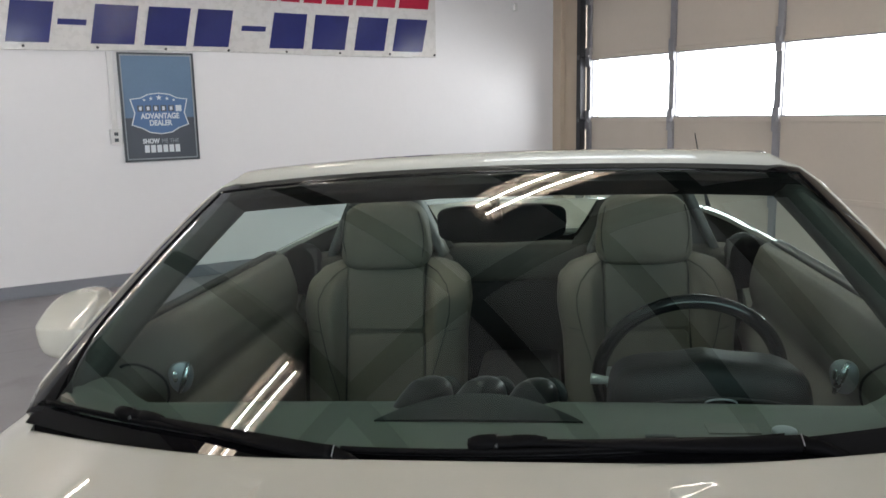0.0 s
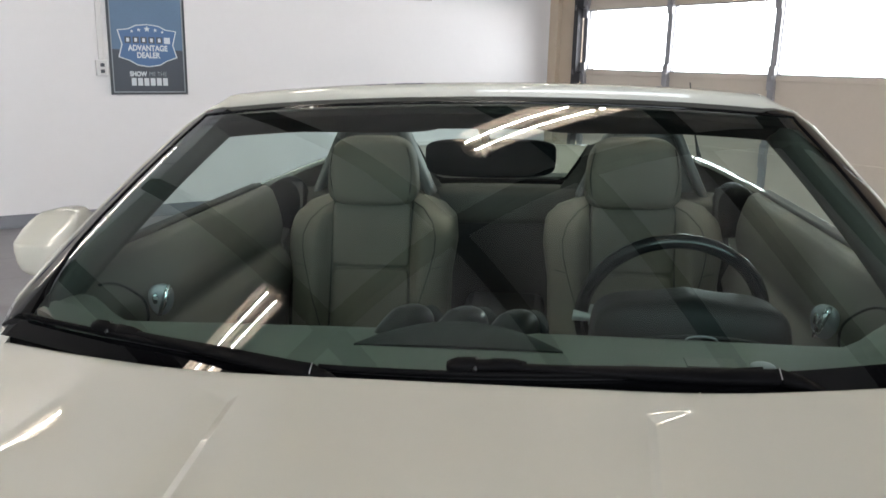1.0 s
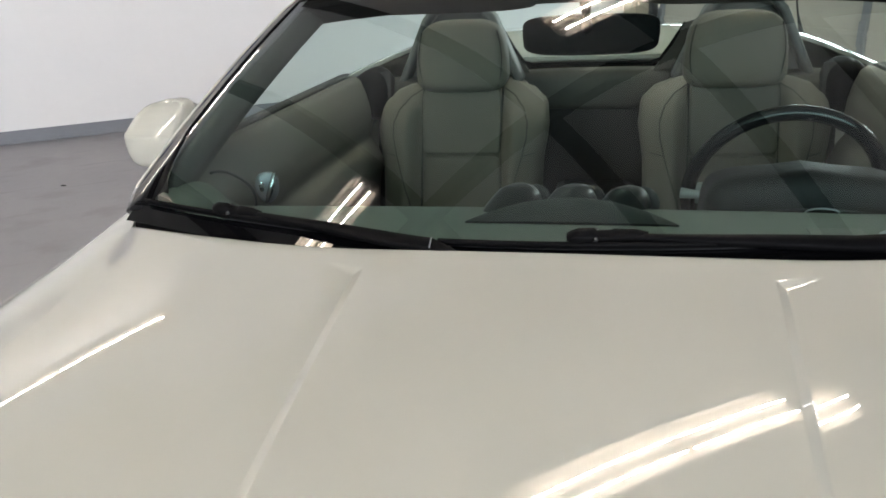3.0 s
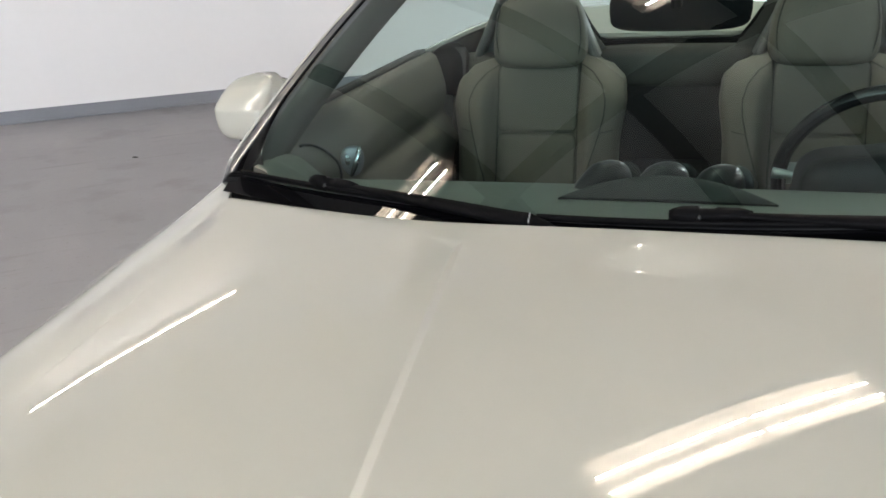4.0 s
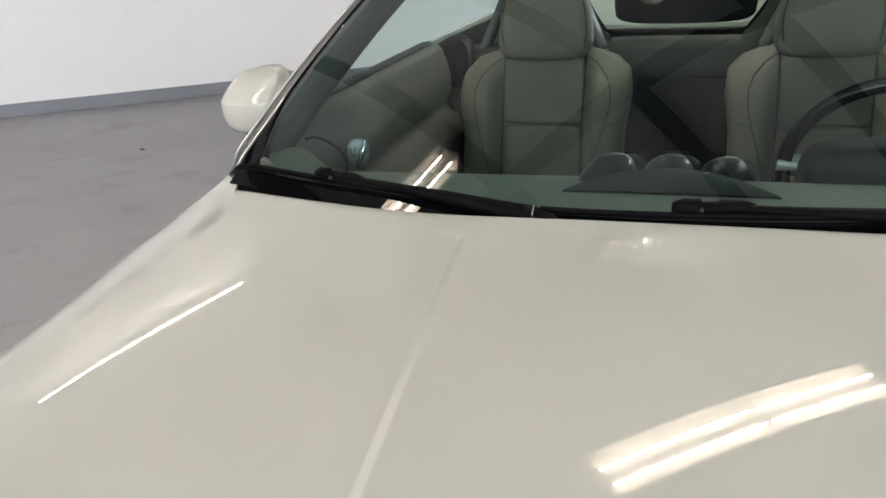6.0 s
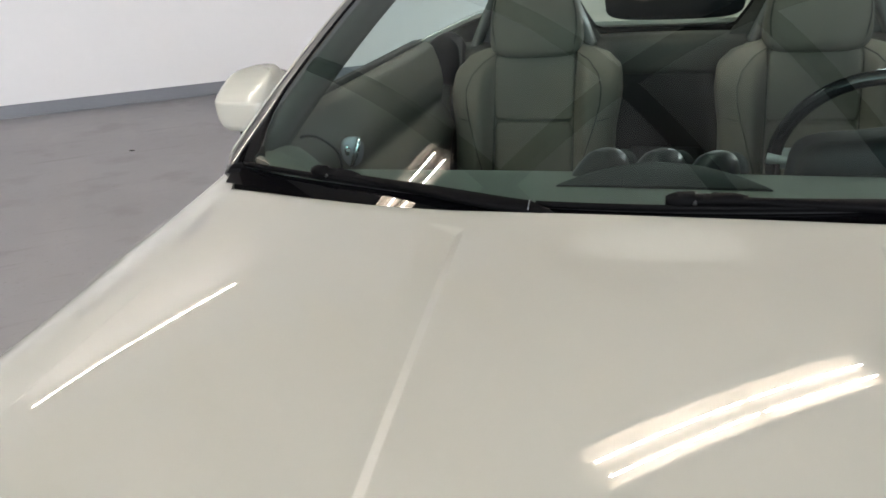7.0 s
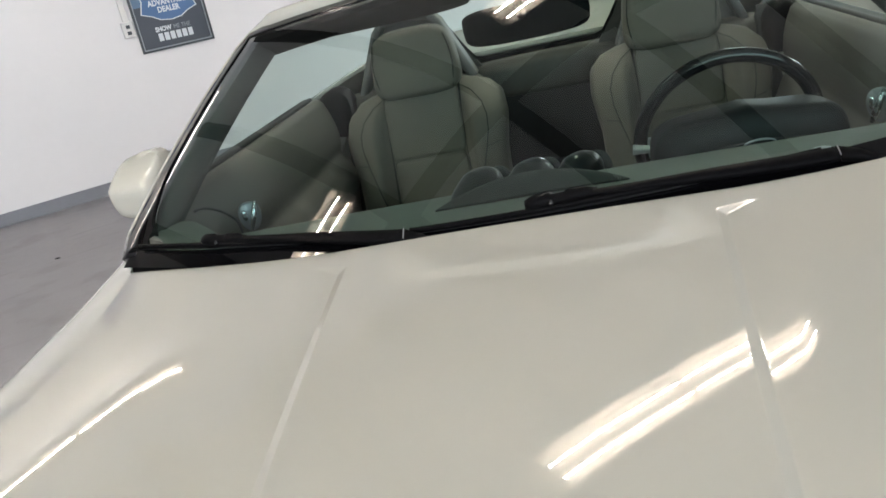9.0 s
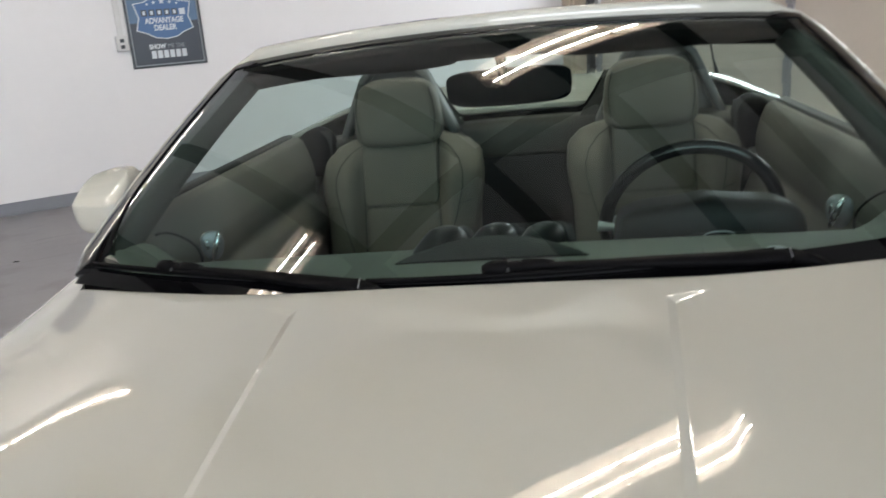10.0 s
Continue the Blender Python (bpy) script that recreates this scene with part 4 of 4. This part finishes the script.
# ---- cabin ----
def cabin_tub():
    part("cabin_floor", boxes((-0.66, 0.66, 0.30, 1.80, 0.20, 0.26)), CARPET, car)
    part("tunnel", boxes((-0.13, 0.13, 0.35, 1.75, 0.24, 0.60), bevel=0.03), POD_VINYL, car, "dark centre console")
    part("bulkhead", boxes((-0.66, 0.66, 1.70, 1.80, 0.25, 0.90), bevel=0.02), CARPET, car)
    part("firewall", boxes((-0.68, 0.68, 0.12, 0.18, 0.20, 0.86)), CARPET, car)
    v, f = pad((0, 1.76, 0.895), (0.30, 0.075, 0.065), 4.5, 32, 14)
    mesh_object("rear_shelf_pad", v, f, LEATHER_DARK, car, "grey padded panel between the seats")
    part("sill_strip", boxes((-0.29, 0.29, 1.77, 1.80, 0.955, 0.97), bevel=0.005), BLACK, car)
    # dark rim of the opening between the hoops
    path = [(-0.300, 1.715, 1.095), (-0.262, 1.712, 1.030), (-0.232, 1.710, 0.988), (-0.205, 1.710, 0.979), (0.0, 1.710, 0.979), (0.165, 1.710, 0.979), (0.192, 1.710, 0.988), (0.222, 1.712, 1.030), (0.262, 1.715, 1.095)]
    v, f = rod(path, 0.006, 8)
    mesh_object("opening_frame", v, f, BLACK, car, "black frame between the hoops")
    for sg, a, b in ((-1, 0.232, 0.300), (1, 0.192, 0.262)):
        out = [(a - 0.02, 0.955), (a, 0.985), (lerp(a, b, 0.5), 1.030), (b, 1.095), (0.36, 1.12), (0.30, 0.955)]
        verts = [(sg * x, y, z) for y in (1.705, 1.720) for x, z in out]
        n = len(out)
        faces = [tuple(range(n)), tuple(reversed(range(n, 2 * n)))] + [(k, (k + 1) % n, n + (k + 1) % n, n + k) for k in range(n)]
        mesh_object("opening_cheek", verts, faces, LEATHER_DARK, car, smooth=False)


cabin_tub()


def dash():
    def fn(i, j):
        x = lerp(-0.675, 0.675, i)
        yf = screen(x / 0.735, 0.0).y + 0.03
        rear = 0.345 + 0.02 * math.cos(x * 2.2)
        prof = [(yf, 0.938), (lerp(yf, rear, 0.5), 0.938), (rear - 0.04, 0.934), (rear - 0.012, 0.927), (rear, 0.915), (rear + 0.012, 0.87), (rear + 0.01, 0.76), (rear - 0.03, 0.66), (rear - 0.03, 0.52)]
        k = j * (len(prof) - 1)
        a = min(int(k), len(prof) - 2)
        y, z = (lerp(prof[a][c], prof[a + 1][c], k - a) for c in (0, 1))
        rise = 0.034 * smooth_step((abs(x) - 0.57) / 0.10)
        return (x, y + rise * 1.2 * (k > 2), z + rise * (k < 5))
    v, f = grid(56, 32, fn)
    d = thick(mesh_object("dashboard", v, f, DASH, car, "grey vinyl dashboard", out=(0, 0.4, 1)), 0.01, -1.0)
    # three gauge pods and the lid before them
    for x, y, z in ((-0.090, 0.372, 0.917), (0.001, 0.368, 0.918), (0.086, 0.362, 0.917)):
        aim = pose(x, y, z + 0.004, 0, 0, -32)
        v, f = pad((0, -0.026, 0), (0.032, 0.072, 0.042), 2.3, 32, 20, lambda a, b, c: (a * (1 + 0.35 * min(0.0, b)), b, c * (1 + 0.10 * b) * (1 + 0.55 * min(0.0, b))))
        mesh_object("gauge_pod", v, f, SATIN_BLACK, d, "glossy black gauge pod", m=aim)
        v, f = pad((0, 0.052, 0), (0.026, 0.008, 0.028), 2.0, 24, 8)
        mesh_object("bezel", v, f, RUBBER, d, m=aim)

    def lid(i, j):
        s = -1 + 2 * i
        arc = max(0.0, 1 - abs(s) ** 2.0)
        return (-0.001 + 0.156 * s, 0.236 + j * 0.055 * arc, 0.9405 + (0.021 * math.sin(j * math.pi / 2) + 0.002) * arc)
    v, f = grid(44, 10, lid)
    thick(mesh_object("storage_lid", v, f, LID_VINYL, d, "dark curved lid before the gauges", out=(0, 0, 1)), 0.006, -1.0)
    v, f = pad((0.426, 0.205, 0.942), (0.017, 0.016, 0.0055), 2.0, 20, 10)
    mesh_object("light_sensor", v, f, GALV, d, "round dash sensor")
    part("id_plate", boxes((0.325, 0.395, 0.20, 0.235, 0.937, 0.9405)), DOOR_TRIM, d)
    part("id_tab", boxes((0.235, 0.275, 0.155, 0.165, 0.938, 0.953), bevel=0.002), RUBBER, d)
    ring = [(0.372 + 0.024 * math.cos(a), 0.352, 0.925 + 0.007 * math.sin(a)) for a in (math.pi * k / 16 for k in range(17))]
    v, f = rod(ring, 0.0016, 8)
    mesh_object("vent_ring", v, f, GALV, d, "silver ring at the dash edge")
    # instrument hood
    def brow(a, b, c):
        up = max(0.0, c)
        return (a * (1 - 0.05 * up), b + 0.10 * c, c - 0.05 * a * a * up + 0.10 * math.exp(-(a / 0.24) ** 2) * up ** 3 - 0.06 * b * up)
    v, f = pad((0.374, 0.487, 0.868), (0.168, 0.075, 0.088), 5.5, 80, 36, brow)
    mesh_object("instrument_hood", v, f, POD_VINYL, d, "dark grey instrument hood")
    v, f = rod([(lerp(0.225, 0.53, i / 30), 0.409, 0.872 + 0.040 * math.sin(math.pi * i / 30) ** 0.4) for i in range(31)], 0.003, 6)
    mesh_object("trim_line", v, f, RUBBER, d)


dash()


def steering_wheel():
    c, r, tilt = Vector((0.366, 0.622, 0.876)), 0.167, radians(17)
    up, across = Vector((0, -math.sin(tilt), math.cos(tilt))), Vector((1, 0, 0))
    nrm = across.cross(up)
    n, k = 56, 12
    verts, faces = [], []
    for i in range(n):
        a = 2 * math.pi * i / n
        d = across * math.cos(a) + up * math.sin(a)
        for j in range(k):
            b = 2 * math.pi * j / k
            verts.append(c + d * (r + 0.0140 * math.cos(b)) + nrm * (0.013 * math.sin(b)))
    for i in range(n):
        for j in range(k):
            faces.append((i * k + j, ((i + 1) % n) * k + j, ((i + 1) % n) * k + (j + 1) % k, i * k + (j + 1) % k))
    s = mesh_object("steering_wheel", verts, faces, GLOSS_BLACK, car, "black leather steering wheel")
    v, f = pad(c - up * 0.035, (0.085, 0.03, 0.06), 2.6, 24, 12)
    mesh_object("hub", v, f, BLACK, s)
    for a in (0, math.pi, -math.pi / 2):
        d = across * math.cos(a) + up * math.sin(a)
        v, f = sweep([c + d * 0.06, c + d * 0.11, c + d * 0.165], [(-0.02, -0.006), (-0.02, 0.006), (0.02, 0.006), (0.02, -0.006)], lambda i, d=d: (nrm.cross(d), nrm))
        mesh_object("spoke", v, f, SILVER if a != -math.pi / 2 else BLACK, s)
    v, f = rod([c + Vector((0, -0.03, 0.02)), c + Vector((0, -0.2, -0.06))], 0.045, 16)
    mesh_object("column", v, f, BLACK, s)
    for sg in (-1, 1):
        v, f = rod([c + Vector((sg * 0.05, -0.055, 0.0)), c + Vector((sg * 0.14, -0.06, 0.012)), c + Vector((sg * 0.185, -0.062, 0.018))], [0.006, 0.006, 0.010], 8)
        mesh_object("stalk", v, f, SILVER, s, "column stalk with a silver tip")


steering_wheel()


def seat(sg):
    cx = sg * 0.365

    def lean(z):
        return 1.275 + 0.27 * (z - 0.80)

    def back(i, j):
        z = lerp(0.42, 0.985, j)
        w = table([(0.42, 0.225), (0.60, 0.225), (0.75, 0.228), (0.86, 0.243), (0.92, 0.238), (0.955, 0.205), (0.975, 0.155), (0.985, 0.10)], z)
        a = 2 * math.pi * i
        ca, sa = math.cos(a), math.sin(a)
        x = math.copysign(abs(ca) ** 0.75, ca) * w
        depth = table([(0.42, 0.10), (0.8, 0.085), (0.93, 0.07), (0.985, 0.03)], z)
        y = math.copysign(abs(sa) ** 0.8, sa) * depth
        if sa < 0:
            side = smooth_step((abs(x) - 0.108) / 0.042)
            y -= (0.056 * side - 0.012 * (1 - side)) * smooth_step((0.97 - z) / 0.1)
        return (cx + x, lean(z) + 0.085 + y, z)
    v, f = grid(72, 40, back, close_u=True)
    s = mesh_object("seat", v, f, LEATHER, car, "grey leather bucket seat")

    def insert(z0, z1, name):
        v, f = pad((0, 0, 0), (0.112, 0.028, (z1 - z0) / 2), 14.0, 56, 30)
        zc = (z0 + z1) / 2
        v = [(cx + x, lean(zc + z) + 0.031 + y, zc + z) for x, y, z in v]
        mesh_object(name, v, f, LEATHER, s, "smooth leather back panel")
    insert(0.789, 0.968, "upper_panel")
    insert(0.48, 0.783, "lower_panel")
    def front(x, z):
        """The front of the backrest at x from its middle and height z."""
        w = table([(0.42, 0.225), (0.60, 0.225), (0.75, 0.228), (0.86, 0.243), (0.92, 0.238), (0.955, 0.205), (0.975, 0.155), (0.985, 0.10)], z)
        depth = table([(0.42, 0.10), (0.8, 0.085), (0.93, 0.07), (0.985, 0.03)], z)
        ca = min(1.0, abs(x) / w) ** (1 / 0.75)
        side = smooth_step((abs(x) - 0.108) / 0.042)
        return lean(z) + 0.085 - math.sqrt(1 - ca * ca) ** 0.8 * depth - (0.056 * side - 0.012 * (1 - side)) * smooth_step((0.97 - z) / 0.1)

    for e in (-1, 1):                           # arched bolster seam, inner seam and cross seam
        arch = [(0.118, 0.962), (0.150, 0.945), (0.178, 0.915), (0.190, 0.88), (0.188, 0.84), (0.176, 0.79), (0.158, 0.73), (0.142, 0.68), (0.130, 0.62), (0.125, 0.55)]
        path = []
        for (xa, za), (xb, zb) in zip(arch, arch[1:]):
            path += [(lerp(xa, xb, q / 4), lerp(za, zb, q / 4)) for q in range(4)]
        v, f = rod([(cx + e * x, front(x, z) + 0.0005, z) for x, z in path], 0.0019, 6)
        mesh_object("bolster_seam", v, f, SEAM, s, "dark stitched seam")
        v, f = rod([(cx + e * lerp(0.177, 0.212, q / 8), front(lerp(0.177, 0.212, q / 8), 0.795) + 0.0005, lerp(0.795, 0.800, q / 8)) for q in range(9)], 0.0014, 6)
        mesh_object("cross_seam", v, f, SEAM, s)
        v, f = rod([(cx + e * 0.1145, front(0.1145, lerp(0.5, 0.965, q / 24)) - 0.003, lerp(0.5, 0.965, q / 24)) for q in range(25)], 0.0030, 6)
        mesh_object("piping", v, f, SEAM, s)
    hx = cx - sg * 0.003
    v, f = pad((hx, 1.352, 1.054), (0.127, 0.056, 0.096), 4.6, 56, 30,
               lambda x, y, z: (x * (1 - 0.10 * max(0.0, z) ** 2 - 0.06 * z), y * (1 + 0.10 * z) + 0.06 * z - 0.12 * z * z, z + 0.03 * (1 - x * x) * (z > 0)))
    mesh_object("headrest", v, f, LEATHER, s, "padded grey leather headrest")
    for e in (-1, 1):
        path = [(hx + e * (0.104 + 0.012 * math.sin(math.pi * k / 16)), 1.306 - 0.004 * math.sin(math.pi * k / 16), lerp(0.975, 1.125, k / 16)) for k in range(17)]
        v, f = rod(path, 0.0018, 6)
        mesh_object("headrest_seam", v, f, SEAM, s)
    v, f = pad((cx, 1.02, 0.44), (0.235, 0.27, 0.075), 3.4, 36, 16, lambda x, y, z: (x, y, z + 0.35 * (abs(x) > 0.6) * (abs(x) - 0.6) * (z > 0) - 0.15 * y))
    mesh_object("seat_cushion", v, f, LEATHER, s)
    part("seat_base", boxes((cx - 0.19, cx + 0.19, 0.82, 1.28, 0.255, 0.40), bevel=0.02), BLACK, s)


seat(-1)
seat(1)


def roll_hoop(sg):
    """The faired hoop behind a headrest."""
    cx = sg * 0.417

    def arch(i, wide, top):
        s = 2 * i - 1
        return cx + wide * math.copysign(table([(0.0, 0.0), (0.34, 0.44), (0.46, 0.54), (1.0, 1.0)], abs(s)), s), lerp(top, 0.945, table([(0.0, 0.0), (0.30, 0.05), (0.46, 0.17), (1.0, 1.0)], abs(s)))
    path = [(x, 1.60 + 0.02 * math.sin(math.pi * i / 48), z) for i in range(49) for x, z in [arch(i / 48, 0.185, 1.172)]]
    mid = Vector((cx, 1.60, 0.98))

    def axes(i):
        p, q = Vector(path[max(i - 1, 0)]), Vector(path[min(i + 1, 48)])
        o = (q - p).normalized().cross(Vector((0, 1, 0)))
        return (o if o.dot(Vector(path[i]) - mid) > 0 else -o), (0, 1, 0)
    v, f = sweep(path, [(-0.012, -0.030), (-0.004, -0.040), (0.006, -0.040), (0.014, -0.028), (0.014, 0.05), (-0.012, 0.05)], axes)
    h = mesh_object("roll_hoop", v, f, HOOP_GREY, car, "grey padded hoop behind the seat")

    def face(i, j):
        x, z = arch(i, 0.180, 1.165)
        return (lerp(cx, x, j), 1.635, lerp(0.93, z, j))
    v, f = grid(40, 6, face)
    thick(mesh_object("fairing", v, f, HOOP_GREY, h), 0.03, 1.0)
    v, f = pad((cx + sg * 0.05, 1.62, 0.90), (0.26, 0.10, 0.06), 4.0, 28, 12)
    mesh_object("fairing_base", v, f, LEATHER_DARK, h)
    v, f = pad((sg * 0.672, 1.50, 0.925), (0.055, 0.10, 0.075), 3.4, 28, 16, lambda x, y, z: (x, y, z + 0.10 * math.cos(3 * x)))
    mesh_object("belt_guide", v, f, BLACK, h, "black belt guide")
    path = [(sg * 0.63, 1.47, 1.0), (sg * 0.63, 1.43, 0.8), (sg * 0.64, 1.40, 0.5)]
    v, f = sweep(path, [(-0.02, -0.001), (0.02, -0.001), (0.02, 0.001), (-0.02, 0.001)], lambda i: ((1, 0, 0), (0, 1, 0)))
    mesh_object("belt", v, f, RUBBER, h, "black seat belt")


roll_hoop(-1)
roll_hoop(1)


def door_trim(sg):
    d = DOORS[sg]

    def fn(i, j):
        y = lerp(0.36, 1.41, i)
        prof = [(0.742, 0.984), (0.728, 0.996), (0.705, 0.997), (0.688, 0.985), (0.672, 0.955), (0.660, 0.905), (0.662, 0.86), (0.672, 0.82), (0.650, 0.79), (0.630, 0.74), (0.648, 0.68), (0.668, 0.5), (0.668, 0.26)]
        k = j * (len(prof) - 1)
        a = min(int(k), len(prof) - 2)
        x, z = (lerp(prof[a][c], prof[a + 1][c], k - a) for c in (0, 1))
        swell = math.exp(-((y - 0.62) / 0.14) ** 2) * math.exp(-((z - 0.90) / 0.07) ** 2)
        return (sg * (x - 0.025 * swell), y, z)
    v, f = grid(40, 40, fn)
    thick(mesh_object("inner_trim", v, f, DOOR_TRIM, d, "grey vinyl inner door panel", out=(-sg, 0, 0.3)), 0.008, -1.0)
    path = [(sg * 0.730, lerp(0.38, 1.40, k / 20), 1.000) for k in range(21)]
    v, f = sweep(path, [(-0.017, -0.008), (-0.014, 0.004), (-0.006, 0.005), (-0.002, 0.002), (0.004, 0.007), (0.012, 0.006), (0.016, -0.008)], lambda i: ((1, 0, 0), (0, 0, 1)))
    mesh_object("weather_strip", v, f, RUBBER, d, "black window seal")
    def trim_x(y, z):
        """The inner face of the trim at y and z."""
        prof = [(0.50, 0.668), (0.68, 0.648), (0.74, 0.630), (0.79, 0.650), (0.82, 0.672), (0.86, 0.662), (0.905, 0.660), (0.955, 0.672), (0.985, 0.688)]
        x = float(np.interp(z, [p[0] for p in prof], [p[1] for p in prof]))
        return x - 0.025 * math.exp(-((y - 0.62) / 0.14) ** 2) * math.exp(-((z - 0.90) / 0.07) ** 2)
    line = [(lerp(0.425, 0.545, math.sin(k / 16 * 1.5)), 0.962 - 0.130 * (1 - math.cos(k / 16 * 1.5))) for k in range(17)]
    v, f = rod([(sg * (trim_x(y, z) - 0.001), y, z) for y, z in line], 0.0028, 6)
    mesh_object("shut_line", v, f, RUBBER, d)
    m = pose(sg * 0.620, 0.548, 0.900, 0, 0, sg * 60)
    v, f = pad((0.004 * sg, 0, 0), (0.008, 0.024, 0.032), 2.2, 28, 16, lambda a, b, c: (a, b * (1 + 0.15 * c), c))
    mesh_object("door_handle", v, f, GALV, d, "oval grey inner door handle with a chrome lever", m=m)
    n = 14
    path = [(-sg * (0.006 + 0.006 * math.sin(math.pi * k / n)), sg * lerp(-0.012, 0.010, k / n) + 0.004, lerp(0.030, -0.030, k / n)) for k in range(n + 1)]
    v, f = sweep(path, lambda i: [(a * (0.5 + 0.5 * math.sin(math.pi * i / n)), b) for a, b in ((-0.007, -0.002), (-0.005, 0.002), (0.005, 0.002), (0.007, -0.002))], lambda i: ((0, 1, 0.2), (-sg, 0, 0)))
    mesh_object("lever", v, f, CHROME, d, "bright chrome pull lever", m=m)
    # Chrome facet added to give the square highlight beside the lever.
    v, f = pad((-0.007 * sg, 0.012 * sg, 0.006), (0.003, 0.005, 0.011), 3.0, 16, 10)
    mesh_object("highlight_facet", v, f, CHROME, d, m=m)


door_trim(-1)
door_trim(1)


def inner_mirror():
    v, f = pad((0.006, 0.835, 1.152), (0.140, 0.022, 0.041), 6.0, 48, 20, lambda x, y, z: (x * (1 - 0.05 * (z < 0) * z * z), y * (1 - 0.3 * abs(x)), z * (1 - 0.08 * x * x)))
    m = mesh_object("rear_view_mirror", v, f, BLACK, car, "black rear-view mirror housing")
    v, f = pad((0.006, 0.858, 1.152), (0.132, 0.003, 0.034), 4.2, 32, 8)
    mesh_object("mirror_glass", v, f, MIRROR, m)
    v, f = rod([(0.0, 0.82, 1.165), (0.0, 0.76, 1.20), (0.0, 0.655, 1.262)], [0.012, 0.009, 0.016], 10)
    mesh_object("stem", v, f, BLACK, m)


inner_mirror()

v, f = rod([(0.715, 2.30, 0.97), (0.713, 2.30, 0.995), (0.70, 2.32, 1.06), (0.668, 2.34, 1.275)], [0.012, 0.009, 0.004, 0.0022], 8)
mesh_object("antenna", v, f, RUBBER, car, "thin black whip antenna")


def floor_chip(x, y, size):
    """A small dark chip of dirt on the floor."""
    rnd = random.Random(int(x * 1000))
    n = 9
    rim = [(x + size * math.cos(2 * math.pi * k / n) * rnd.uniform(0.6, 1.2), y + 0.6 * size * math.sin(2 * math.pi * k / n) * rnd.uniform(0.6, 1.2)) for k in range(n)]
    verts = [(a, b, 0.0) for a, b in rim] + [(lerp(x, a, 0.6), lerp(y, b, 0.6), 0.006) for a, b in rim] + [(x, y, 0.007)]
    faces = [(k, (k + 1) % n, n + (k + 1) % n, n + k) for k in range(n)] + [(n + k, n + (k + 1) % n, 2 * n) for k in range(n)]
    tagged(mesh_object("floor_chip", verts, faces, RUBBER), "small dark chip of dirt on the grey floor", "debris")


floor_chip(-3.30, 3.33, 0.022)
